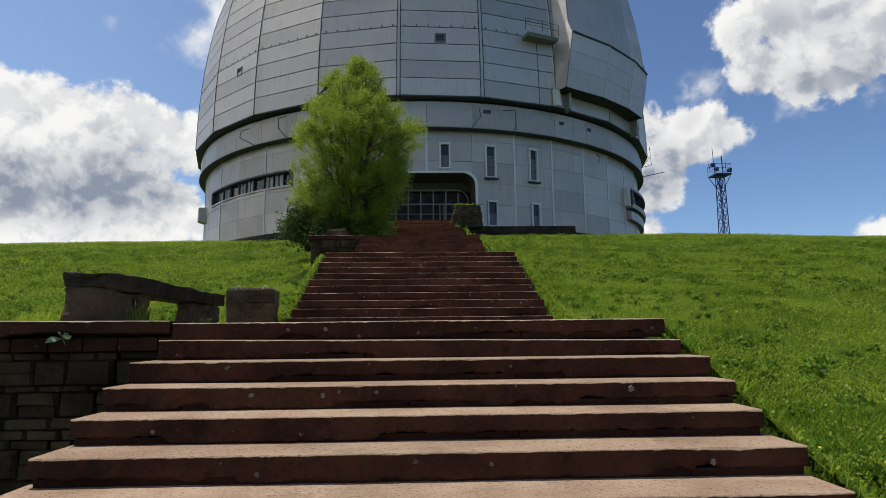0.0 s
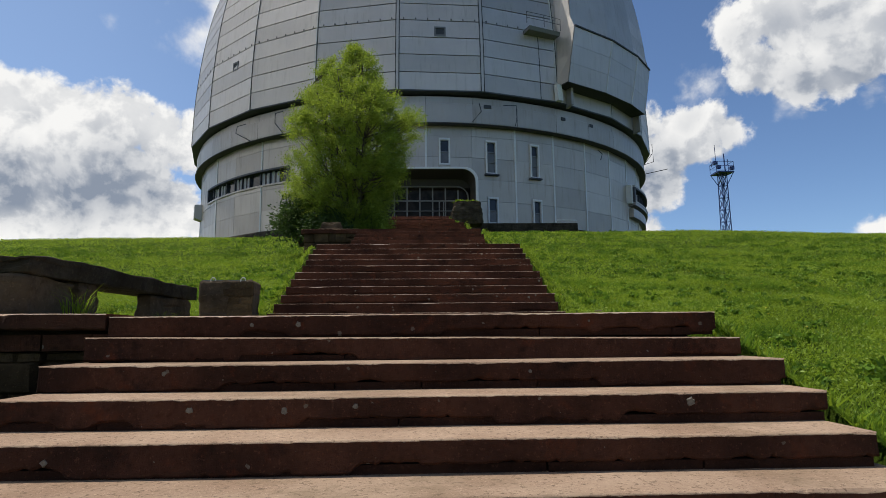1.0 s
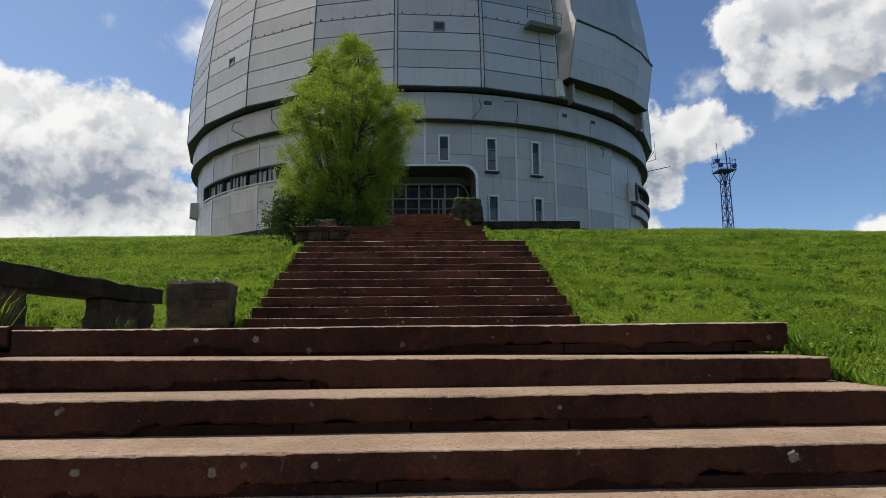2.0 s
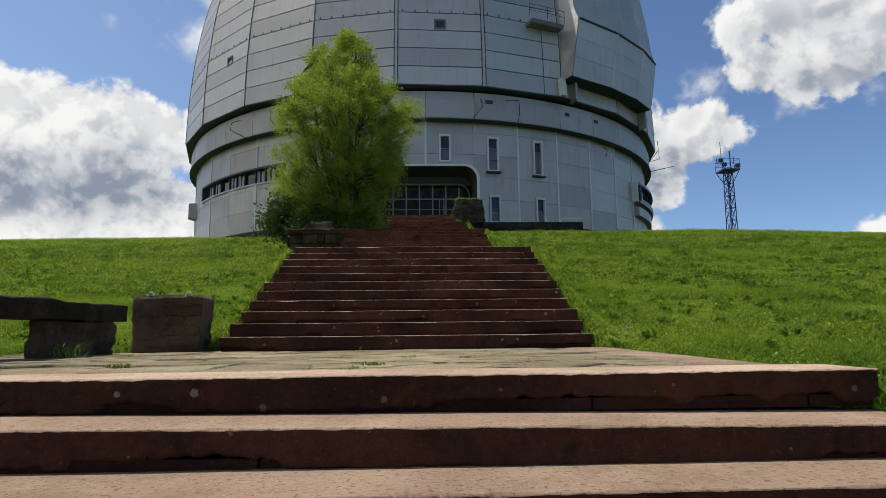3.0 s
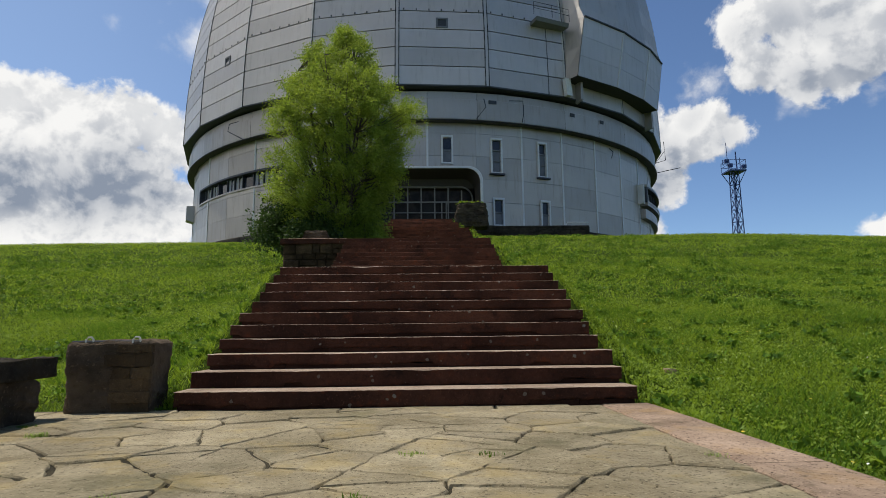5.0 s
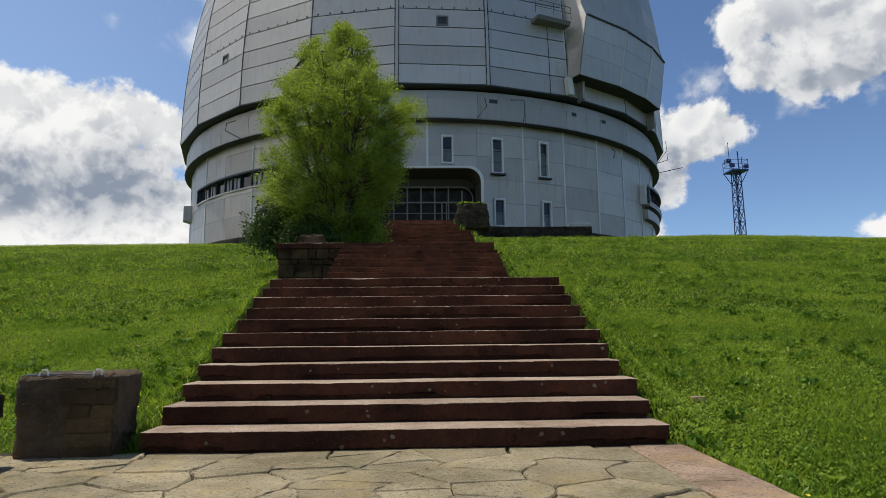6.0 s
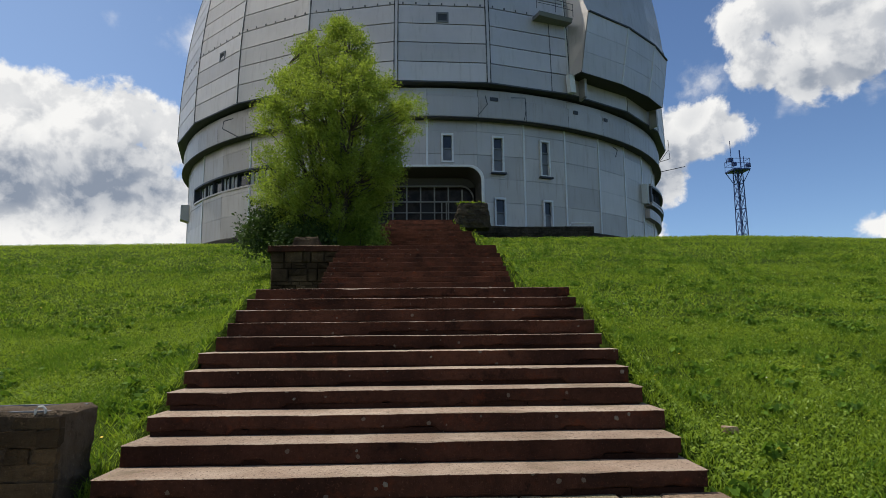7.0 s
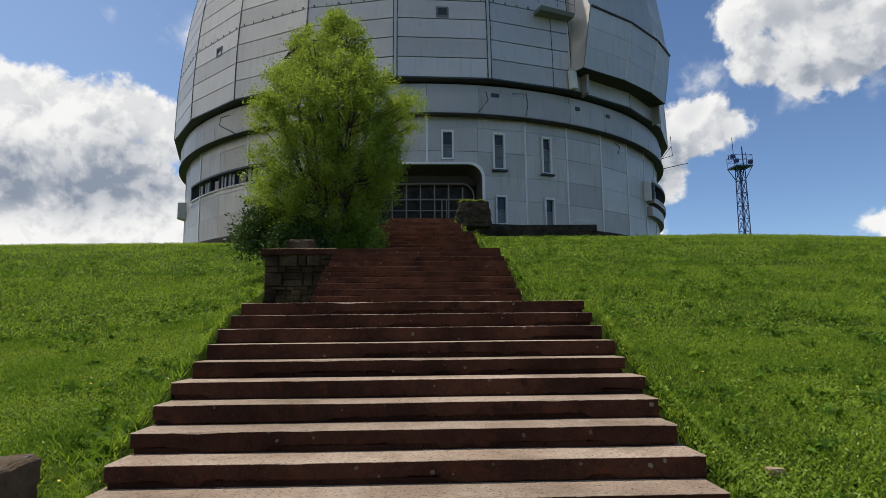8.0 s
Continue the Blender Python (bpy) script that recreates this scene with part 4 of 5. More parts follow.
def cut(rects, hole):
    out = []
    for a, b, c, d in rects:
        ha, hb, hc, hd = max(a, hole[0]), min(b, hole[1]), max(c, hole[2]), min(d, hole[3])
        if ha >= hb or hc >= hd:
            out.append((a, b, c, d))
            continue
        out += [r for r in ((a, ha, c, d), (hb, b, c, d), (ha, hb, c, hc), (ha, hb, hd, d)) if r[1] - r[0] > 0.02 and r[3] - r[2] > 0.02]
    return out


rnd = random.Random(9)
for k in range(42):
    a0 = FIRST + SEG * k
    if a0 > 180:
        a0 -= 360
    a1 = a0 + SEG
    for z0, z1 in zip(wall_rows, wall_rows[1:]):
        w = 0.022
        rects = [(a0 + w, a1 - w, z0 + 0.011, z1 - 0.011)]
        for hole in HOLES.get(k, []) + [RIBBON, (-8.6, 9.8, 11.0, 16.4)]:
            rects = cut(rects, hole)
        g = Geo()
        proud = rnd.uniform(-0.02, 0.02)
        for a, b, c, d in rects:
            chord = []
            for q in (a, b):
                chord.append((WR + proud) * math.cos(radians(SEG / 2)) / math.cos(radians(q - a0 - SEG / 2)))
            g.hexa([polar(a, chord[0] - 0.3, c), polar(b, chord[1] - 0.3, c), polar(b, chord[1] - 0.3, d), polar(a, chord[0] - 0.3, d), polar(a, chord[0], c), polar(b, chord[1], c), polar(b, chord[1], d), polar(a, chord[0], d)])
        if g.v:
            part("wall_panel", g.data("wall_panel", [SHEET]), base)
back = Geo()
for a, b, c, d in cut(cut(cut(cut(cut(cut(cut([(-180, 180, 12.6, 22.4)], RIBBON), (-8.6, 9.8, 11.0, 16.4)), HOLES[0][0]), HOLES[1][0]), HOLES[1][1]), HOLES[2][0]), HOLES[2][1]):
    k = max(1, int((b - a) / 4))
    for i in range(k):
        u, v = a + (b - a) * i / k, a + (b - a) * (i + 1) / k
        back.hexa([polar(u, 28.8, c), polar(v, 28.8, c), polar(v, 28.8, d), polar(u, 28.8, d), polar(u, 29.3, c), polar(v, 29.3, c), polar(v, 29.3, d), polar(u, 29.3, d)])
for k in range(-10, 11):
    a0 = FIRST + SEG * k
    if k % 2 == 0 or k > 2:
        z0 = 16.95 if abs(a0) < 10 else 12.75
        r = WR * math.cos(radians(SEG / 2)) / math.cos(radians(SEG / 2))
        for z, top in ((z0, RIBBON[2]), (RIBBON[3], 22.28)) if RIBBON[0] < a0 < RIBBON[1] else ((z0, 22.28),):
            g = Geo()
            g.hexa([polar(a0 - 0.17, r - 0.1, z), polar(a0 + 0.17, r - 0.1, z), polar(a0 + 0.17, r - 0.1, top), polar(a0 - 0.17, r - 0.1, top), polar(a0 - 0.17, r + 0.05, z), polar(a0 + 0.17, r + 0.05, z), polar(a0 + 0.17, r + 0.05, top), polar(a0 - 0.17, r + 0.05, top)])
            part("seam_strip", g.data("seam_strip", [WHITE]), base, "pale strip over a wall joint")
part("wall_backing", back.data("wall_backing", [JOINT]), base, "dark joints between the wall sheets")


def tall_window(a0, a1, z0, z1, sill):
    """A narrow window: pale frame, crossbars, dark pane, and a sill under the tall ones."""
    w = thing("narrow_window", "tall narrow window with a pale metal frame", "window", "narrow windows of the round wall", "structure")
    g = Geo()
    m = 0.26
    for a, b, c, d in ((a0 - m, a0 + 0.02, z0 - 0.08, z1 + 0.14), (a1 - 0.02, a1 + m, z0 - 0.08, z1 + 0.14), (a0, a1, z1 - 0.05, z1 + 0.14), (a0, a1, z0 - 0.08, z0 + 0.06)):
        g.hexa([polar(a, 29.1, c), polar(b, 29.1, c), polar(b, 29.1, d), polar(a, 29.1, d), polar(a, 29.6, c), polar(b, 29.6, c), polar(b, 29.6, d), polar(a, 29.6, d)])
    part("window_frame", g.data("window_frame", [WHITE]), w)
    bars = [0.5] if z1 - z0 < 3 else [0.36, 0.68]
    marks = [0.0] + bars + [1.0]
    for f in bars:
        z = z0 + (z1 - z0) * f
        g = Geo()
        g.hexa([polar(a0, 29.1, z - 0.06), polar(a1, 29.1, z - 0.06), polar(a1, 29.1, z + 0.06), polar(a0, 29.1, z + 0.06), polar(a0, 29.42, z - 0.06), polar(a1, 29.42, z - 0.06), polar(a1, 29.42, z + 0.06), polar(a0, 29.42, z + 0.06)])
        part("crossbar", g.data("crossbar", [JOINT]), w, "grey crossbar")
    for f0, f1 in zip(marks, marks[1:]):
        za, zb = z0 + (z1 - z0) * f0, z0 + (z1 - z0) * f1
        g = Geo()
        g.hexa([polar(a0, 29.15, za), polar(a1, 29.15, za), polar(a1, 29.15, zb), polar(a0, 29.15, zb), polar(a0, 29.32, za), polar(a1, 29.32, za), polar(a1, 29.32, zb), polar(a0, 29.32, zb)])
        part("pane", g.data("pane", [GLASS if f1 == 1.0 else BLIND]), w)
    if sill:
        g = Geo()
        g.hexa([polar(a0 - 0.5, 29.3, z0 - 0.24), polar(a1 + 0.5, 29.3, z0 - 0.24), polar(a1 + 0.5, 29.85, z0 - 0.24), polar(a0 - 0.5, 29.85, z0 - 0.24), polar(a0 - 0.5, 29.3, z0 - 0.09), polar(a1 + 0.5, 29.3, z0 - 0.09), polar(a1 + 0.5, 29.8, z0 - 0.09), polar(a0 - 0.5, 29.8, z0 - 0.09)])
        part("window_sill", g.data("window_sill", [STEEL]), w)


for k, holes in HOLES.items():
    for a0, a1, z0, z1 in holes:
        tall_window(a0, a1, z0, z1, z0 > 17 and k > 0)


def block(g, a, b, r0, r1, z0, z1):
    g.hexa([polar(a, r0, z0), polar(b, r0, z0), polar(b, r0, z1), polar(a, r0, z1), polar(a, r1, z0), polar(b, r1, z0), polar(b, r1, z1), polar(a, r1, z1)])


def ribbon_window(a0, a1, z0, z1, out, label, blinds, lip):
    """A long curved window: head, sill and end posts, panes between mullions, some of them with a slatted blind."""
    w = thing("ribbon_window", label, "window", kind="structure")
    stops = sorted({a0, a1, *[q for ab in blinds for q in ab]})
    for zc, h, r, nm in ((z1 + 0.06, 0.09, out + lip, "window_head"), (z0 - 0.06, 0.09, out + lip, "window_sill")):
        g = Geo()
        for i in range(14):
            a, b = a0 + (a1 - a0) * i / 14, a0 + (a1 - a0) * (i + 1) / 14
            block(g, a, b, 29.0, r, zc - h, zc + h)
        part(nm, g.data(nm, [STEEL if nm == "window_head" else SHEET]), w)
    for a in (a0, a1):
        g = Geo()
        block(g, a - 0.35, a + 0.35, 29.0, out + lip - 0.02, z0 - 0.1, z1 + 0.1)
        part("end_post", g.data("end_post", [STEEL]), w)
    for a, b in zip(stops, stops[1:]):
        k = max(1, round((b - a) / 3.2))
        for i in range(k):
            u, v = a + (b - a) * i / k, a + (b - a) * (i + 1) / k
            g = Geo()
            block(g, u, v, out - 0.42, out - 0.38, z0, z1)
            pane = part("pane", g.data("pane", [GLASS]), w)
            if (a, b) in blinds:
                m = max(2, round((v - u) / 1.1))
                for j in range(m):
                    g = Geo()
                    p, q = u + (v - u) * (j + 0.12) / m, u + (v - u) * (j + 0.7 + 0.2 * (j % 2)) / m
                    block(g, p, q, out - 0.37, out - 0.34, z0 + 0.12, z1 - 0.05 - 0.1 * (j % 3))
                    part("blind_slat", g.data("blind_slat", [CURTAIN]), pane, "pale vertical blind slat")
            g = Geo()
            block(g, u - 0.09, u + 0.09, out - 0.38, out - 0.15, z0, z1)
            part("mullion", g.data("mullion", [STEEL]), w)


ribbon_window(*RIBBON, 29.42, "long curved ribbon window with slatted blinds", [(-54.5, -47.2), (-43.6, -38.2), (-34.9, -29.5)], 0.16)
ribbon_window(52.5, 84.0, 17.2, 18.7, 30.15, "curved bay of windows standing out from the wall", [(55.0, 58.0)], 0.2)
for nm, za, zb, ro, mat in (("bay_front", 16.75, 17.1, 30.3, SHEET), ("bay_ledge", 15.4, 16.4, 30.05, SHEET), ("bay_roof", 18.86, 19.1, 30.3, SHEET)):
    g = Geo()
    for i in range(12):
        block(g, 52.5 + 2.6 * i, 55.1 + 2.6 * i, 29.0, ro, za, zb)
    part(nm, g.data(nm, [mat]), base)
g = Geo()
block(g, 51.2, 52.2, 29.2, 30.1, 16.9, 19.0)
# paler metal on this end puts the sunlight into its colour
part("bay_end", g.data("bay_end", [PALE]), base, "end of the bay, coloured pale as if sunlit")

# cornice ring between wall and dome
for k in range(42):
    a0 = FIRST + SEG * k
    g = Geo()
    m = [a0 + 0.03, a0 + SEG / 2, a0 + SEG - 0.03]
    g.sheet([[polar(a, r, z) for a in m] for r, z in ((29.2, 22.12), (30.12, 22.12), (30.2, 22.25), (30.2, 24.05), (30.12, 24.1), (30.02, 24.13), (30.02, 24.82), (28.5, 24.9))])
    part("cornice_panel", g.data("cornice_panel", [SHEET]), base)
g = Geo()
g.sheet([[polar(4 * k, r, z) for k in range(91)] for r, z in ((29.3, 22.1), (30.3, 22.02), (30.36, 22.08), (30.3, 22.16), (30.15, 22.2))])
part("drip_edge", g.data("drip_edge", [RUBBER]), base, "dark drip edge under the cornice")
g = Geo()
g.sheet([[polar(4 * k, r, z) for k in range(91)] for r, z in ((29.75, 10.5), (29.75, 12.62), (29.68, 12.72), (29.0, 12.72))])
part("plinth", g.data("plinth", [PLINTH]), base, "dark stone plinth")

# arms and pipes fixed to the cornice
for way_ in ([(8.7, 30.25, 22.3), (10.2, 30.6, 23.3), (9.9, 30.5, 24.1)], [(17.0, 30.25, 22.3), (16.9, 30.7, 23.0), (16.9, 30.6, 24.2), (14.6, 30.3, 24.2)], [(-36.0, 30.25, 22.2), (-39.7, 30.6, 23.3), (-39.3, 30.6, 24.0), (-36.6, 30.6, 23.95)], [(-27.5, 30.25, 22.3), (-28.6, 30.7, 23.2), (-28.6, 30.7, 24.2), (-27.0, 30.6, 24.3)], [(39.1, 29.6, 21.7), (38.9, 30.1, 21.2), (38.3, 30.1, 20.5)]):
    arm = thing("pipe_arm", "thin bent dark pipe arm on the cornice", "pipe", "pipe arms round the cornice")
    g = Geo()
    g.tube([polar(*q) for q in way_], 0.045, 5)
    part("pipe", g.data("pipe", [STEEL]), arm)
for a, z, half in ((11.6, 23.94, 0.7), (27.7, 23.8, 0.5), (35.4, 23.85, 0.5)):
    v = thing("wall_vent", "small dark vent slot in the cornice", "vent", "vents in the cornice")
    g = Geo()
    block(g, a - half, a + half, 29.8, 30.26, z - 0.16, z + 0.16)
    part("slot", g.data("slot", [STEEL]), v)
for z, tip in ((23.0, ((30.0, 0.3), (31.4, 0.6), (31.3, 2.9))), (22.3, ((30.0, -0.2), (33.0, 0.2)))):
    rod = thing("antenna_rod", "thin metal rod bracket sticking out of the wall", "antenna", "rods on the round wall")
    g = Geo()
    g.tube([polar(67, r, z + dz) for r, dz in tip], 0.045, 5)
    if len(tip) > 2:
        g.tube([polar(67, 30.2, z + 0.3), polar(67, 31.3, z + 1.7)], 0.035, 5)
    part("rod", g.data("rod", [STEEL]), rod)
unit = thing("wall_unit", "grey metal box on the building wall", "metal box")
g = Geo()
g.hexa([polar(-68, 29.3, 16.2), polar(-65, 29.3, 16.2), polar(-65, 30.3, 16.5), polar(-68, 30.3, 16.5), polar(-68, 29.3, 18.2), polar(-65, 29.3, 18.2), polar(-65, 30.3, 18.1), polar(-68, 30.3, 18.1)])
part("box", g.data("box", [SHEET]), unit)

# entrance porch: a rounded shell with a glazed screen
porch = thing("entrance_porch", "rounded concrete entrance porch with a dark recess", "porch")


def arch(hw, top, foot, r, mid=0.15, k=8):
    pts = [(mid - hw, foot)]
    pts += [(mid - hw + r - r * math.cos(i / k * math.pi / 2), top - r + r * math.sin(i / k * math.pi / 2)) for i in range(k + 1)]
    pts += [(mid + hw - r + r * math.sin(i / k * math.pi / 2), top - r + r * math.cos(i / k * math.pi / 2)) for i in range(k + 1)]
    return pts + [(mid + hw, foot)]


o, q = arch(5.2, 17.2, TOP_Z, 1.25), arch(4.96, 17.0, TOP_Z, 1.15)
g = Geo()
g.sheet([[(x, 55.6, z) for x, z in o], [(x, 52.04, z) for x, z in o], [(x, 52.0, z) for x, z in arch(5.16, 17.16, TOP_Z, 1.23)], [(x, 52.0, z) for x, z in arch(5.0, 17.04, TOP_Z, 1.17)], [(x, 52.04, z) for x, z in q]])
part("porch_shell", g.data("porch_shell", [WHITE]), porch, "pale rounded shell edge")
g = Geo()
g.sheet([[(x, 52.045, z) for x, z in q], [(x, 54.7, z) for x, z in arch(4.7, 16.75, TOP_Z, 1.1)]])
g.sheet([[(-4.6, 54.72, 16.8), (4.9, 54.72, 16.8)], [(-4.6, 54.72, 15.9), (4.9, 54.72, 15.9)]])
part("lining", g.data("lining", [SHADED_LINING]), porch, "porch lining darkened for the shade of the recess")
screen = part("glazed_screen", mesh_data("glazed_screen", [(-4.4, 55.2, TOP_Z), (4.7, 55.2, TOP_Z), (4.7, 55.2, 16.1), (-4.4, 55.2, 16.1)], [(0, 1, 2, 3)], BROWNED_GLAZING), porch, "glazing browned for ground reflections, with a steel grid dimmed for shade")
g = Geo()
rim = arch(4.5, 16.02, TOP_Z, 1.1)
g.tube([(x, 54.6, z) for x, z in rim], 0.075, 6)
part("screen_frame", g.data("screen_frame", [SHADED_FRAME]), screen)
for i in range(-3, 4):
    x = 0.15 + i * 1.18
    g = Geo()
    g.box((x - 0.06, 54.5, TOP_Z), (x + 0.06, 54.66, 16.05 if abs(i) < 3 else 15.7))
    part("mullion", g.data("mullion", [SHADED_FRAME]), screen)
for z, h in ((14.66, 0.055), (13.71, 0.03)):
    g = Geo()
    g.box((-4.3, 54.52, z - h), (4.6, 54.64, z + h))
    part("transom", g.data("transom", [SHADED_FRAME]), screen)

for x in (1.94, 2.33):
    g = Geo()
    g.box((x - 0.05, 54.4, TOP_Z), (x + 0.05, 54.5, 14.6))
    part("door_post", g.data("door_post", [SHADED_FRAME]), screen)
# dark slabs painted in as the shade of open doorways
for x in (-3.39, 0.75):
    g = Geo()
    g.box((x - 0.5, 54.9, TOP_Z), (x + 0.5, 55.1, 14.6))
    part("door_panel", g.data("door_panel", [INSIDE]), screen, "dark panel standing in for the shaded open doorway")


def leaf_cloud(name, centers, count, size, mat, seed, spread=0.3):
    """Many small leaves gathered round twig ends."""
    r = np.random.default_rng(seed)
    c = np.array(centers)
    pick = r.integers(0, len(c), count)
    p = c[pick, :3] + np.clip(r.normal(0, 1, (count, 3)), -1.7, 1.7) * spread * c[pick, 3:4]
    u = r.normal(0, 1, (count, 3))
    u /= np.linalg.norm(u, axis=1, keepdims=True)
    w = np.cross(u, r.normal(0, 1, (count, 3)))
    w /= np.linalg.norm(w, axis=1, keepdims=True)
    s = (size * r.uniform(0.6, 1.3, count))[:, None]
    v = np.stack([p - u * s, p + w * s * 0.55, p + u * s, p - w * s * 0.55], 1).reshape(-1, 3)
    me = bpy.data.meshes.new(name)
    me.vertices.add(len(v))
    me.vertices.foreach_set("co", v.astype(np.float32).ravel())
    me.loops.add(count * 4)
    me.loops.foreach_set("vertex_index", np.arange(count * 4, dtype=np.int32))
    me.polygons.add(count)
    me.polygons.foreach_set("loop_start", np.arange(0, count * 4, 4, dtype=np.int32))
    me.materials.append(mat)
    me.update(calc_edges=True)
    return me


planter = thing("stone_planter", "squat brown stone planter with grass on top", "planter")
part("block", boulder(-1.22, 1.2, -0.8, 0.8, -0.5, 0.75, 61.0, 0.1, 11, 0.05), planter)
part("upper_block", boulder(-1.02, 1.06, -0.7, 0.7, 0.68, 1.28, 63.0, 0.08, 9, 0.04), planter)
for o in planter.children:
    o.data.materials[0] = SEAT
rp = random.Random(31)
part("grass_clump", leaf_cloud("grass_clump", [(rp.uniform(-0.85, 0.85), rp.uniform(-0.5, 0.5), rp.uniform(1.25, 1.36), 1.0) for _ in range(120)], 1500, 0.07, BLADE, 33, 0.06), planter, "green grass growing on top", kind="stuff")
planter.matrix_world = pose(3.82, 46.2, TOP_Z - 0.05, 0, 0, 2)


# ---- the lattice mast ----
mast = thing("lattice_mast", "dark lattice mast with a railed platform and antennas", "mast", at=(0, 0, 0))
MX, MY, MZ = 51.6, 98.0, 10.4
TOPM = 29.0


def leg_at(i, z):
    f = (z - MZ) / (TOPM - MZ)
    r = 0.95 + (0.7 - 0.95) * f
    a = radians(45 + 90 * i + 10)
    return Vector((MX + r * math.cos(a), MY + r * math.sin(a), z))


for i in range(4):
    g = Geo()
    g.tube([leg_at(i, MZ), leg_at(i, TOPM)], 0.075, 6)
    part("leg", g.data("leg", [MAST]), mast)
levels = [MZ + (TOPM - MZ) * k / 9 for k in range(10)]
for z0, z1 in zip(levels, levels[1:]):
    for i in range(4):
        g = Geo()
        g.tube([leg_at(i, z0), leg_at((i + 1) % 4, z1)], 0.05, 4)
        g.tube([leg_at((i + 1) % 4, z0), leg_at(i, z1)], 0.05, 4)
        g.tube([leg_at(i, z1), leg_at((i + 1) % 4, z1)], 0.05, 4)
        part("cross_brace", g.data("cross_brace", [MAST]), mast)
g = Geo()
g.box((MX - 1.4, MY - 1.4, TOPM), (MX + 1.4, MY + 1.4, TOPM + 0.22))
part("platform", g.data("platform", [MAST]), mast)
for sx in (-1, 1):
    for sy in (-1, 1):
        g = Geo()
        g.tube([leg_at(0, TOPM - 2.2) * 0 + Vector((MX + sx * 0.5, MY + sy * 0.5, TOPM - 2.0)), Vector((MX + sx * 1.3, MY + sy * 1.3, TOPM))], 0.06, 4)
        g.tube([(MX + sx * 1.36, MY + sy * 1.36, TOPM + 0.4), (MX + sx * 1.36, MY + sy * 1.36, TOPM + 1.9)], 0.045, 4)
        part("rail_post", g.data("rail_post", [MAST]), mast)
for z in (TOPM + 1.1, TOPM + 1.85):
    g = Geo()
    q = [(-1.36, -1.36), (1.36, -1.36), (1.36, 1.36), (-1.36, 1.36), (-1.36, -1.36)]
    g.tube([(MX + a, MY + b, z) for a, b in q], 0.04, 4)
    part("rail", g.data("rail", [MAST]), mast)
for x, z0, z1, r in ((-0.9, 0.4, 5.1, 0.05), (0.6, 0.4, 3.6, 0.1), (1.2, 0.4, 2.6, 0.06), (-1.7, 1.2, 2.2, 0.06)):
    g = Geo()
    g.tube([(MX + x, MY, TOPM + z0), (MX + x - 0.1, MY, TOPM + z1)], r, 5)
    part("antenna", g.data("antenna", [MAST]), mast)
for x, z in ((-1.2, 1.9), (1.7, 1.0), (-0.6, 1.2)):
    g = Geo()
    g.box((MX + x - 0.32, MY - 0.4, TOPM + z - 0.3), (MX + x + 0.32, MY + 0.1, TOPM + z + 0.3))
    part("equipment_box", g.data("equipment_box", [MAST]), mast)


# ---- trees and bushes ----
LEFT_REACH = [(0.5, 1.0), (1.2, 1.7), (1.9, 2.75), (2.6, 2.95), (3.2, 2.85), (3.7, 2.75), (4.7, 2.95), (5.3, 2.85), (5.7, 2.65), (6.3, 2.15), (7.3, 1.85), (7.8, 1.45), (8.1, 0.8), (8.5, 0.4), (8.9, 0.1)]
RIGHT_REACH = [(0.5, 0.8), (1.2, 1.1), (1.9, 1.5), (2.6, 1.95), (3.1, 2.4), (3.7, 2.6), (4.3, 2.5), (4.7, 2.9), (5.2, 3.2), (5.6, 2.8), (6.2, 2.4), (6.5, 1.6), (7.2, 1.4), (7.8, 1.1), (8.3, 0.8), (8.7, 0.45), (8.9, 0.1)]


def crown_radius(h, ang):
    """Reach of the birch's crown at a height: wider towards the hill's open side, with one long limb over the stairs."""
    out = []
    for stops in (LEFT_REACH, RIGHT_REACH):
        r = stops[0][1] if h < stops[0][0] else stops[-1][1]
        for (a, ra), (b, rb) in zip(stops, stops[1:]):
            if a <= h <= b:
                r = ra + (rb - ra) * (h - a) / (b - a)
        out.append(r)
    k = 0.5 + 0.5 * math.cos(ang)
    k = k * k * (3 - 2 * k)
    return out[0] + (out[1] - out[0]) * k


birch = thing("birch_tree", "young multi-stemmed birch in fresh green leaf", "tree")
TX, TY, TZ = -2.6, 24.6, 5.95
rnd = random.Random(17)
stems = []
for s in range(13):
    a = s * 2.4 + rnd.uniform(-0.3, 0.3)
    top = rnd.uniform(5.2, 7.4) if s else 8.5
    reach = min(crown_radius(top * 0.8, a) * rnd.uniform(0.5, 0.8), crown_radius(top, a) * 0.8) if s else 0.25
    pts = []
    for k in range(9):
        f = k / 8
        pts.append(Vector((TX + math.cos(a) * (0.12 + reach * f ** 1.2) + 0.06 * math.sin(k * 1.3 + s), TY + math.sin(a) * (0.12 + reach * f ** 1.2) + 0.05 * math.sin(k * 1.9 + s), TZ - 0.05 + top * f)))
    stem = Geo()
    stem.tube(pts, [(0.095 if s % 2 == 0 else 0.07) * (1 - 0.84 * k / 8) for k in range(9)], 7)
    part("trunk", stem.data("trunk", [BARK], True), birch)
    stems.append(pts)
twigs, made = [], 0
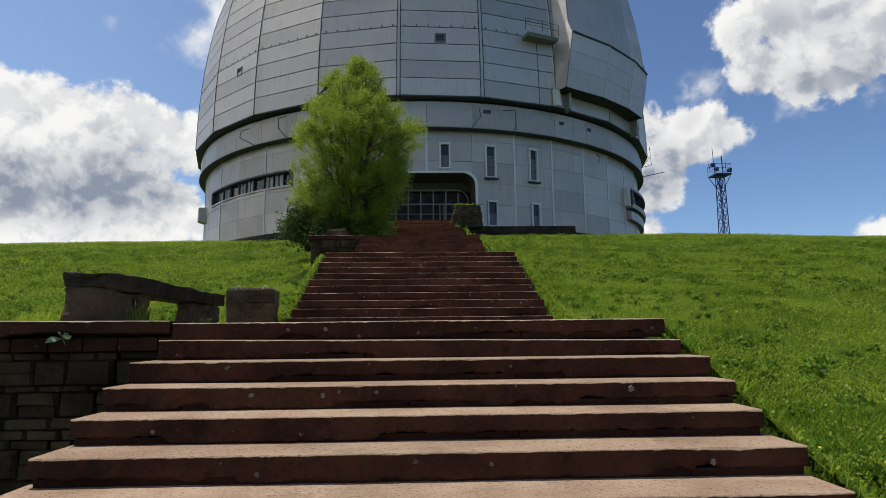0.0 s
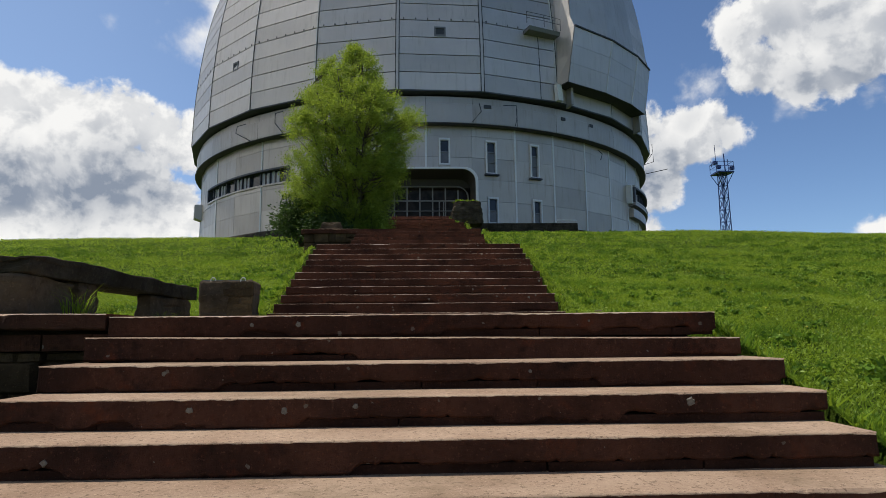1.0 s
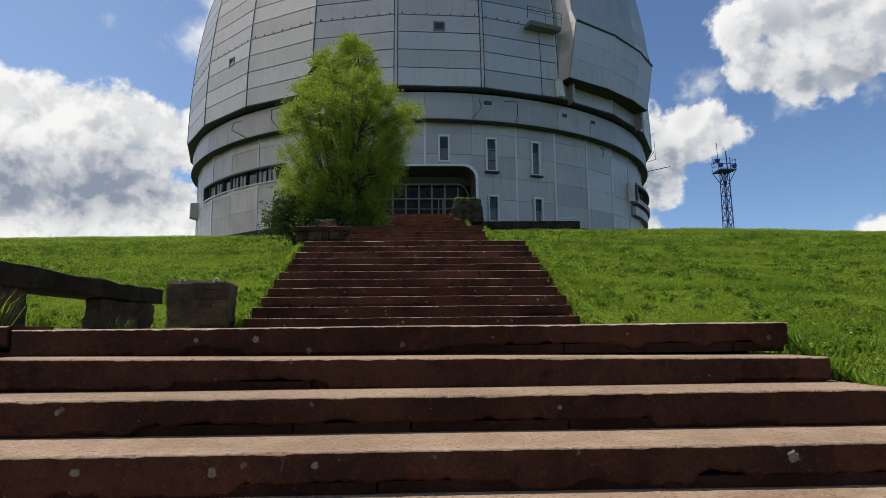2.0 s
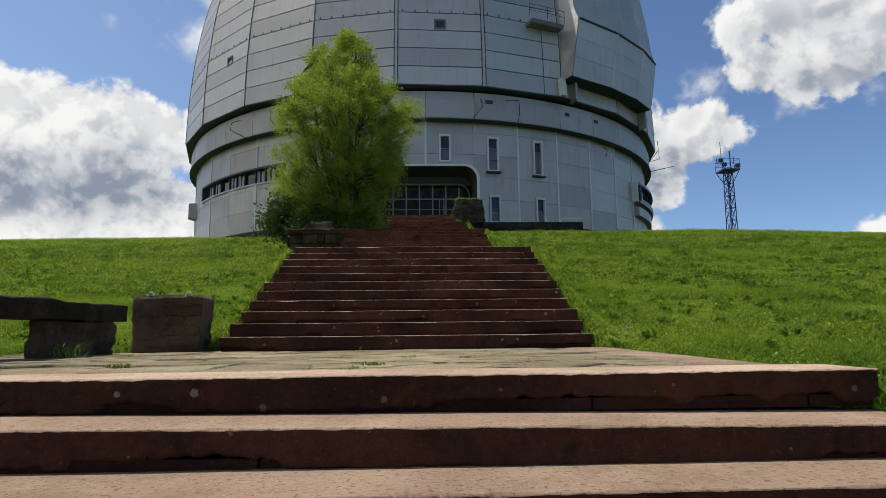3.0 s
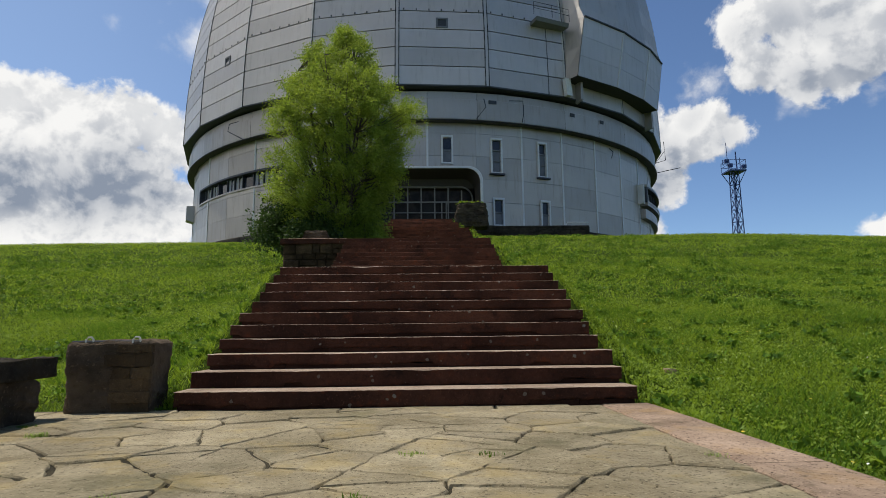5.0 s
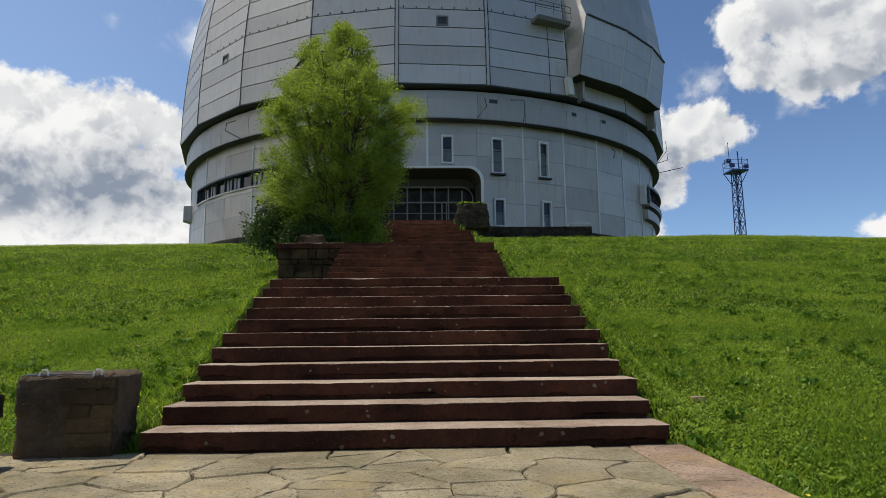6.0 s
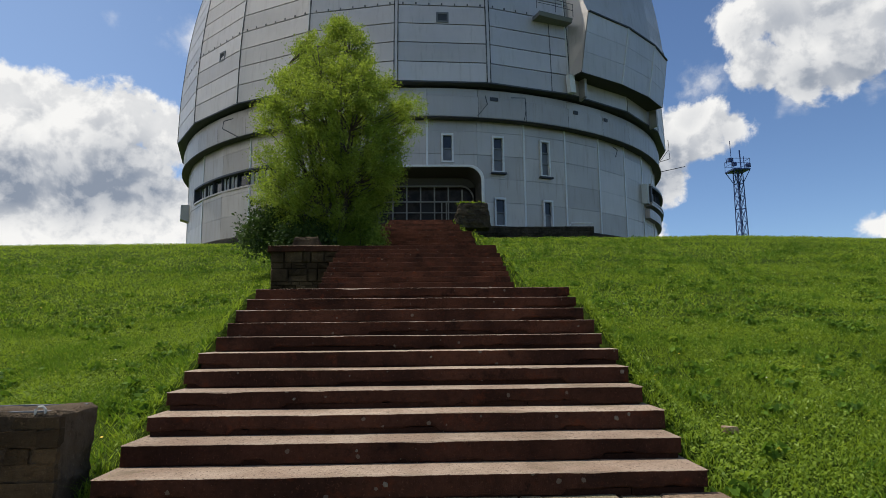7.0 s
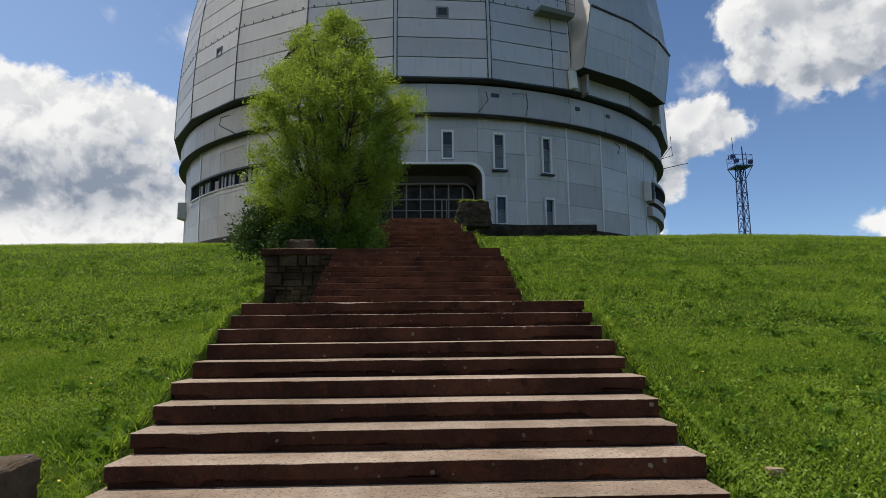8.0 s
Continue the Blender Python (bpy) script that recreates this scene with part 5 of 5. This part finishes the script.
while made < 560:
    h = 0.5 + 8.3 * rnd.random()
    ang = rnd.uniform(0, 2 * math.pi)
    out = crown_radius(h, ang)
    if rnd.random() > out / 3.2 + 0.12:
        continue
    lobe = noise.noise(Vector((math.cos(ang) * 2.1, math.sin(ang) * 2.1, h * 1.1)))
    far = max(0.0, out * (1 + 0.16 * lobe) * rnd.random() ** 0.45 - 0.12)
    end = Vector((TX + math.cos(ang) * far, TY + math.sin(ang) * far, TZ + h))
    if noise.noise(end * 0.95 + Vector((3.0, 1.0, 7.0))) < -0.3:     # gaps between the sprays
        continue
    made += 1
    # the branch springs from the stem that is nearest a little lower down
    p = min((q for pts in stems for q in pts[1:] if q.z < end.z - 0.25 or q.z < TZ + 1.0), key=lambda q: (q - end).length + abs(q.z - end.z + 0.8) * 0.6)
    mid = p.lerp(end, 0.55) + Vector((0, 0, -0.06 * (end - p).length))
    twig = Geo()
    twig.tube([p, mid, end], [0.024, 0.015, 0.006], 4, cap=False)
    part("branch", twig.data("branch", [BARK]), birch)
    grow = (end - mid).normalized() * 0.7 + Vector((math.cos(ang) * 0.5, math.sin(ang) * 0.5, 0.55))
    size = 0.5 if h < 6.4 else 0.36
    for k in range(9):
        d = (grow + Vector((rnd.gauss(0, 1.0), rnd.gauss(0, 1.0), rnd.gauss(0, 0.8)))).normalized() * size * rnd.uniform(0.6, 1.25)
        start = mid.lerp(end, rnd.uniform(0.45, 1.0))
        twigs.append((*start, *(start + d + Vector((0, 0, -0.07)))))
tw = np.array(twigs)
leaf_rng = np.random.default_rng(3)
pick = leaf_rng.integers(0, len(tw), 5200)
along = leaf_rng.uniform(0.1, 1.08, 5200)[:, None]
spots = np.concatenate([np.repeat(tw[:, :3], 7, 0) + np.repeat(tw[:, 3:] - tw[:, :3], 7, 0) * np.tile(np.linspace(0.12, 1.05, 7), len(tw))[:, None], tw[pick, :3] + (tw[pick, 3:] - tw[pick, :3]) * along])
part("crown", leaf_cloud("crown", np.c_[spots, np.ones(len(spots))], 230000, 0.034, LEAF, 3, 0.085), birch, "airy crown of small bright leaves")


def bush(x, y, z, rx, ry, h, count, seed, label, mat=SHRUB, size=0.06):
    b = thing("bush", label, "bush")
    r = random.Random(seed)
    cs, w = [], Geo()
    for i in range(90):
        a, e = r.uniform(0, 2 * math.pi), r.random() ** 0.5
        top = h * (0.25 + 0.75 * math.sqrt(max(0, 1 - e * e))) * r.uniform(0.5, 1.05)
        q = (x + rx * e * math.cos(a), y + ry * e * math.sin(a), z + top)
        cs.append((*q, r.uniform(0.6, 1.2)))
        if i % 3 == 0:
            w.tube([(x + (q[0] - x) * 0.15, y + (q[1] - y) * 0.15, z - 0.05), ((x + q[0]) / 2, (y + q[1]) / 2, z + top * 0.6), q], [0.025, 0.016, 0.004], 4, cap=False)
    part("stems", w.data("stems", [BARK]), b)
    part("leaves", leaf_cloud("leaves", cs, count, size, mat, seed, 0.22 * h / 1.6), b)


bush(-4.65, 24.9, 6.15, 1.15, 1.0, 1.9, 9000, 5, "dense dark green bush beside the birch")
bush(-3.5, 23.6, 6.0, 0.9, 0.8, 1.2, 5000, 6, "low dark bush at the foot of the birch")
bush(-1.75, 24.6, 6.1, 0.7, 0.6, 1.5, 5000, 7, "leafy suckers at the foot of the birch", LEAF, 0.05)
bush(-2.4, 28.6, 7.3, 0.5, 0.9, 1.6, 4000, 8, "dark bush beside the upper steps")


# ---- grass ----
def grass(name, label, boxes, seed, mat, low, high, width, lush=None):
    r = np.random.default_rng(seed)
    v, total = [], 0
    for x0, x1, y0, y1, per, grow in boxes:
        k = int((x1 - x0) * (y1 - y0) * per)
        xs, ys = r.uniform(x0, x1, k), r.uniform(y0, y1, k)
        for x, y in zip(xs, ys):
            if X0 - 0.05 < x < X1 + 0.04 or (ALCOVE - 0.05 < x < X0 and 4.4 < y < 8.9) or (-6.3 < x < X0 and -3 < y < 4.9) or (x < 2.52 and 0 < y < 8.9 and x > 0) or (ALCOVE - 0.1 < x < X0 and 16.9 < y < 25.3):
                continue
            if lush is not None and noise.noise(Vector((x * 0.45, y * 0.75, 8.0))) + 0.5 * noise.noise(Vector((x * 1.6, y * 2.2, 3.0))) < lush + r.uniform(-0.12, 0.12):
                continue
            z = ground_z(x, y)
            patch = 0.65 + 0.7 * (0.5 + 0.5 * noise.noise(Vector((x * 0.6, y * 0.6, 2.0)))) + 0.35 * max(0, noise.noise(Vector((x * 1.7, y * 1.7, 5.0))))
            h = r.uniform(low, high) * grow ** 0.5 * patch
            a = r.uniform(0, 6.283)
            b = a + r.uniform(-1.2, 1.2)
            wd = width * grow * r.uniform(0.7, 1.3)
            lean = h * r.uniform(0.4, 1.5)
            cx_, sx_ = math.cos(a) * wd, math.sin(a) * wd
            lx, ly = math.cos(b) * lean, math.sin(b) * lean
            v.append((x - cx_, y - sx_, z - 0.02, x + cx_, y + sx_, z - 0.02, x + lx, y + ly, z + h))
    v = np.array(v, dtype=np.float32).reshape(-1, 3)
    k = len(v) // 3
    me = bpy.data.meshes.new(name)
    me.vertices.add(len(v))
    me.vertices.foreach_set("co", v.ravel())
    me.loops.add(k * 3)
    me.loops.foreach_set("vertex_index", np.arange(k * 3, dtype=np.int32))
    me.polygons.add(k)
    me.polygons.foreach_set("loop_start", np.arange(0, k * 3, 3, dtype=np.int32))
    me.materials.append(mat)
    me.update(calc_edges=True)
    return tagged(new(name, me), label, "grass", kind="stuff")


grass("grass", "short green meadow grass on the slope",
      [(2.4, 9, 0, 16, 900, 1.0), (9, 16, 2, 18, 300, 1.25), (2.4, 16, 16, 26, 190, 1.5), (16, 40, 5, 30, 60, 2.0), (2.4, 40, 26, 52, 45, 2.2),
       (-9, -2, 8.8, 18, 700, 1.0), (-16, -9, 5, 18, 220, 1.3), (-16, -2, 18, 27, 190, 1.5), (-42, -16, 8, 30, 50, 2.0), (-42, -2, 27, 52, 45, 2.2), (-9, -3.9, 5, 8.8, 300, 1.0)],
      5, BLADE, 0.03, 0.085, 0.0095)
grass("lush_grass", "taller deep green grass in patches on the slope",
      [(2.5, 9, 4, 16, 900, 1.0), (9, 18, 5, 20, 260, 1.4), (2.5, 18, 16, 28, 150, 1.6), (18, 36, 6, 34, 40, 2.2), (-9, -2.1, 8.9, 18, 900, 1.0), (-16, -9, 8, 18, 260, 1.4), (-16, -4, 18, 30, 150, 1.6), (-36, -16, 10, 34, 40, 2.2)],
      41, LUSH, 0.05, 0.12, 0.0095, 0.22)


def open_turf(x, y):
    """Whether a spot lies on the meadow and not on the stairs, landings or walls."""
    return not (X0 - 0.08 < x < X1 + 0.06 or (-6.3 < x < 2.55 and -4 < y < 8.95 and x > ALCOVE - 0.1) or (-6.3 < x < X0 and -3 < y < 4.9) or (ALCOVE - 0.1 < x < X0 and 16.9 < y < 25.3))


def low_leaves(name, label, category, boxes, seed, mat, size, lift, clump, tilt=0.6, round_=0.8):
    """Small leaves that lie nearly flat over the turf, in patches."""
    r = np.random.default_rng(seed)
    v = []
    for x0, x1, y0, y1, per, grow in boxes:
        k = int((x1 - x0) * (y1 - y0) * per)
        for x, y in zip(r.uniform(x0, x1, k), r.uniform(y0, y1, k)):
            if noise.noise(Vector((x * clump, y * clump, seed * 1.3))) + 0.4 * noise.noise(Vector((x * clump * 4, y * clump * 4, seed))) < r.uniform(-0.5, 0.35) or not open_turf(x, y):
                continue
            c = np.array((x, y, ground_z(x, y) + r.uniform(0.3, 1.0) * lift * grow))
            a = r.uniform(0, 6.283)
            u = np.array((math.cos(a), math.sin(a), r.uniform(-tilt, tilt)))
            w = np.array((-math.sin(a), math.cos(a), r.uniform(-tilt, tilt))) * round_
            s = size * grow * r.uniform(0.6, 1.4)
            v += [c - u * s, c - w * s, c + u * s, c + w * s]
    v = np.array(v, dtype=np.float32)
    k = len(v) // 4
    me = bpy.data.meshes.new(name)
    me.vertices.add(len(v))
    me.vertices.foreach_set("co", v.ravel())
    me.loops.add(k * 4)
    me.loops.foreach_set("vertex_index", np.arange(k * 4, dtype=np.int32))
    me.polygons.add(k)
    me.polygons.foreach_set("loop_start", np.arange(0, k * 4, 4, dtype=np.int32))
    me.materials.append(mat)
    me.update(calc_edges=True)
    return tagged(new(name, me), label, category, kind="stuff")


low_leaves("clover", "patches of low clover in the meadow", "clover",
           [(2.4, 9, 0, 16, 1500, 1.0), (9, 18, 2, 20, 300, 1.4), (2.4, 18, 16, 26, 170, 1.5), (18, 40, 5, 30, 50, 2.2), (2.4, 40, 26, 50, 40, 2.4),
            (-9, -2, 8.8, 18, 1250, 1.0), (-16, -9, 5, 18, 240, 1.4), (-16, -2, 18, 27, 170, 1.6), (-42, -16, 8, 30, 45, 2.4), (-42, -2, 27, 50, 38, 2.4)], 7, HERB, 0.0135, 0.06, 0.5, 1.0)


def leaf_clumps(name, label, boxes, seed, mat):
    """Scattered tussocks of broader, darker leaves that stand out of the turf."""
    r = np.random.default_rng(seed)
    cs = []
    for x0, x1, y0, y1, per, grow in boxes:
        for _ in range(int((x1 - x0) * (y1 - y0) * per)):
            x, y = r.uniform(x0, x1), r.uniform(y0, y1)
            if noise.noise(Vector((x * 0.35, y * 0.35, 4.0))) < r.uniform(-0.6, 0.3) or not open_turf(x, y):
                continue
            z, w = ground_z(x, y), r.uniform(0.07, 0.2) * grow
            for _ in range(int(26 * w / 0.12)):
                a, q = r.uniform(0, 6.283), w * r.random() ** 0.6
                cs.append((x + math.cos(a) * q, y + math.sin(a) * q, z + r.uniform(0.02, 0.11) * grow, 0.35))
    me = leaf_cloud(name, cs, len(cs), 0.046, mat, seed, 0.04)
    return tagged(new(name, me), label, "weeds", kind="stuff")


leaf_clumps("weeds", "darker tussocks of broad-leaved weeds in the meadow", [(2.6, 14, 3, 22, 3.0, 1.0), (-12, -2.1, 8.9, 22, 3.0, 1.0), (14, 34, 6, 34, 1.2, 1.8), (-34, -12, 8, 34, 1.2, 1.8), (2.6, 14, 22, 44, 1.0, 1.8), (-12, -4, 26, 44, 1.0, 1.8)], 11, WEED)
# sparse pale leaves whose colour stands in for glints on the grass
low_leaves("plantain_leaves", "scattered pale leaves painted as glints in the meadow turf", "leaves", [(2.4, 12, 0, 18, 60, 1.0), (-12, -2, 8.8, 20, 60, 1.0), (2.4, 30, 18, 34, 10, 1.5), (-30, -2, 18, 34, 10, 1.5), (12, 30, 2, 18, 14, 1.4)], 23, PALE_TURF, 0.017, 0.09, 0.7, 1.0, 0.45)
low_leaves("dandelions", "tiny yellow flowers in the meadow", "flowers", [(2.5, 20, 1, 26, 3.0, 1.0), (-20, -2.1, 8.8, 26, 2.2, 1.0)], 13, YELLOW, 0.016, 0.1, 0.4, 0.3, 1.0)
low_leaves("daisies", "tiny white flowers in the meadow", "flowers", [(2.5, 20, 1, 26, 1.0, 1.0), (-20, -2.1, 8.8, 26, 0.9, 1.0)], 19, CREAM, 0.012, 0.1, 0.4, 0.3, 1.0)


# ---- small things on the landing and the slope ----
def tuft(x, y, z, blades, h, seed, label, mat=BLADE, wide=0.0022, spread=0.05):
    t = thing("grass_tuft", label, "grass tuft", "tufts in the joints", at=(x, y, z))
    r = random.Random(seed)
    v, f = [], []
    for _ in range(blades):
        a, b = r.uniform(0, 6.283), r.uniform(0, 6.283)
        px, py = math.cos(a) * r.random() * spread, math.sin(a) * r.random() * spread
        q, l = h * r.uniform(0.35, 1.1), r.uniform(0.4, 1.5)
        wx, wy = math.sin(b) * wide, -math.cos(b) * wide
        k = len(v)
        mx, my = px + math.cos(b) * q * l * 0.4, py + math.sin(b) * q * l * 0.4
        v += [(px - wx, py - wy, -0.02), (px + wx, py + wy, -0.02), (mx + wx * 0.8, my + wy * 0.8, q * 0.65), (mx - wx * 0.8, my - wy * 0.8, q * 0.65), (px + math.cos(b) * q * l, py + math.sin(b) * q * l, q * r.uniform(0.75, 1.0))]
        f += [(k, k + 1, k + 2, k + 3), (k + 3, k + 2, k + 4)]
    part("leaf_clump", mesh_data("leaf_clump", v, f, mat), t, kind="stuff")


for i, (x, y, k, h) in enumerate([(0.25, 6.62, 34, 0.07), (0.02, 5.71, 26, 0.05), (-0.06, 5.33, 30, 0.04), (-2.7, 7.87, 50, 0.08), (-2.35, 7.47, 46, 0.09), (0.7, 6.62, 18, 0.04), (1.93, 6.49, 20, 0.03), (-1.52, 5.63, 70, 0.08), (-1.04, 5.79, 24, 0.04), (0.03, 5.64, 20, 0.05), (-3.35, 8.55, 40, 0.1), (-2.1, 8.86, 40, 0.11)]):
    tuft(x, y, 2.592, k * 2, h * 0.5, 40 + i, "small green tuft growing in a paving joint", WEED if i % 2 else PALE_TURF, 0.0026, 0.085)
for i, (x, y, k, h) in enumerate([(-2.72, 5.35, 70, 0.3), (-3.35, 4.78, 80, 0.14), (-3.5, 4.8, 80, 0.12), (-2.75, 6.0, 50, 0.2), (-2.72, 7.2, 50, 0.16), (-3.4, 5.1, 60, 0.26), (-2.0, 8.95, 60, 0.2)]):
    tuft(x, y, 2.6, k, h, 70 + i, "long grass beside the stone bench", BLADE, 0.0028, 0.13)
fern = thing("wall_plant", "pale leafy plant rooted under the coping", "plant", at=(-3.05, 4.64, 2.47))
r = random.Random(3)
for i in range(9):
    a = r.uniform(0, 6.283)
    l, d = r.uniform(0.05, 0.11), r.uniform(-0.05, 0.05)
    v = [(0, 0, 0), (math.cos(a) * l * 0.6 - 0.02, -0.05 + d, math.sin(a) * 0.03 + 0.03), (math.cos(a) * l * 1.3, -0.07 + d, math.sin(a) * 0.06), (math.cos(a) * l * 0.6 + 0.02, -0.05 + d, math.sin(a) * 0.03 - 0.01)]
    part("leaf", mesh_data("leaf", v, [(0, 1, 2, 3)], PALE_LEAF), fern)
loose = thing("loose_stone", "small tan stone lying in the grass", "stone", at=(3.265, 10.3, ground_z(3.265, 10.3) + 0.015))
m = boulder(-0.07, 0.07, -0.05, 0.05, -0.03, 0.04, 91.0, 0.015, 5)
m.materials.clear()
m.materials.append(RED_TOP)
part("block", m, loose)


# pale lichen on the risers
def lichen(x, y, z, size, seed):
    t = thing("lichen_patch", "pale grey lichen patch on a red riser", "lichen", "lichen patches on the steps", at=(x, y, z))
    r_ = random.Random(seed)
    k = 14
    rim_ = [size * r_.uniform(0.7, 1.1) for _ in range(k)]
    v = [(0, -0.004, 0)] + [(math.cos(i * 6.283 / k) * q * 0.7, -0.005, math.sin(i * 6.283 / k) * q * 0.7) for i, q in enumerate(rim_)] + [(math.cos(i * 6.283 / k) * q, 0.003, math.sin(i * 6.283 / k) * q) for i, q in enumerate(rim_)]
    f = [(0, 1 + i, 1 + (i + 1) % k) for i in range(k)] + [(1 + i, 1 + k + i, 1 + k + (i + 1) % k, 1 + (i + 1) % k) for i in range(k)]
    part("crust", mesh_data("crust", v, f, LICHEN), t)


for i, (x, y, z, s) in enumerate([(-0.678, 4.603, 2.53, 0.03), (-1.019, 4.603, 2.53, 0.018), (0.046, 8.842, 2.70, 0.024), (2.28, 10.41, 3.35, 0.026), (1.953, 9.627, 3.02, 0.026), (2.061, 9.627, 3.05, 0.02), (-0.5, 3.402, 2.05, 0.024), (-1.0, 3.402, 2.06, 0.022), (1.71, 3.402, 2.07, 0.03), (-0.12, 3.402, 2.07, 0.02), (-1.31, 3.802, 2.23, 0.02), (0.9, 3.802, 2.22, 0.014), (-0.85, 10.017, 3.17, 0.016), (0.8, 9.627, 3.05, 0.014), (-0.2, 9.235, 2.86, 0.016), (0.4, 10.802, 3.5, 0.014), (1.3, 11.2, 3.66, 0.014), (-0.9, 11.2, 3.65, 0.014), (1.5, 4.602, 2.54, 0.012), (-1.5, 3.002, 1.88, 0.02), (0.6, 2.602, 1.73, 0.018), (1.9, 2.602, 1.72, 0.022)]):
    lichen(x, y, z, s, 200 + i)
masonry("wall_terrace", "low dark mossy wall of the entrance terrace", 2.75, 13.3, 48.95, 10.3, 11.52, 6, 77, mat=PLINTH)
masonry("wall_terrace", "low dark mossy wall of the entrance terrace", -6.1, -2.75, 48.95, 10.3, 11.52, 6, 78, mat=PLINTH)


def dock(x, y, count, size, seed):
    """A broad-leaved plant in the meadow."""
    t = thing("dock_plant", "broad-leaved green weed standing in the meadow", "plant", "broad-leaved weeds", at=(x, y, ground_z(x, y)))
    r_ = random.Random(seed)
    for i in range(count):
        a = i * 6.283 / count + r_.uniform(-0.3, 0.3)
        l, up = size * r_.uniform(0.7, 1.2), r_.uniform(0.3, 0.9)
        cx, sx, w_ = math.cos(a), math.sin(a), l * 0.2
        pts = [(0.0, 0.0, 0.15), (0.35, 0.7 * up, 0.8), (0.75, 1.0 * up, 1.0), (1.0, 0.75 * up, 0.1)]
        v = []
        for u, h, k in pts:
            v += [(cx * l * u - sx * w_ * k, sx * l * u + cx * w_ * k, h * l), (cx * l * u, sx * l * u, h * l - 0.01), (cx * l * u + sx * w_ * k, sx * l * u - cx * w_ * k, h * l)]
        f = [(3 * j + q, 3 * j + q + 1, 3 * j + q + 4, 3 * j + q + 3) for j in range(3) for q in range(2)]
        part("leaf", mesh_data("leaf", v, f, HERB), t)


for i, (x, y, k, s) in enumerate([(3.75, 7.6, 11, 0.13), (3.35, 8.3, 8, 0.1), (2.75, 9.1, 8, 0.1), (5.2, 12.4, 10, 0.14), (7.9, 14.6, 12, 0.2), (4.3, 14.2, 9, 0.15), (-3.1, 10.6, 9, 0.13), (-4.6, 12.3, 10, 0.15), (-6.2, 13.0, 10, 0.17), (3.3, 11.6, 9, 0.12), (6.2, 10.4, 9, 0.13), (-2.5, 9.6, 8, 0.11)]):
    dock(x, y, k, s, 300 + i)
for i in range(26):
    q = random.Random(500 + i)
    y = 8.9 + i * 0.3 if i < 13 else 8.95 + (i - 13) * 0.3
    x = X1 + q.uniform(0.07, 0.16) if i < 13 else X0 - q.uniform(0.07, 0.16)
    tuft(x, y, ground_z(x, y), q.randint(20, 50), q.uniform(0.08, 0.17), 600 + i, "grass growing against the end of a step", BLADE, 0.0028, 0.08)
for i, (x, y) in enumerate([(2.56, 4.0), (2.6, 3.3), (2.58, 4.7), (2.62, 2.6), (2.55, 6.0), (2.6, 7.2)]):
    tuft(x, y, ground_z(x, y), 45, 0.13, 650 + i, "grass growing against the stone edge", BLADE, 0.0028, 0.1)
for i, (x, y) in enumerate([(3.1, 46.0), (3.7, 46.2), (4.3, 46.1)]):
    tuft(x, y, 12.58, 60, 0.22, 680 + i, "grass on top of the stone planter", BLADE, 0.008, 0.45)
pipe = thing("bent_pipe", "pale bent pipe beside the building base", "pipe")
g = Geo()
g.tube([(11.8, 50.4, 11.3), (11.8, 50.4, 11.85), (11.95, 50.4, 12.02), (13.6, 50.4, 12.0)], 0.06, 6)
part("tube", g.data("tube", [PALE]), pipe)
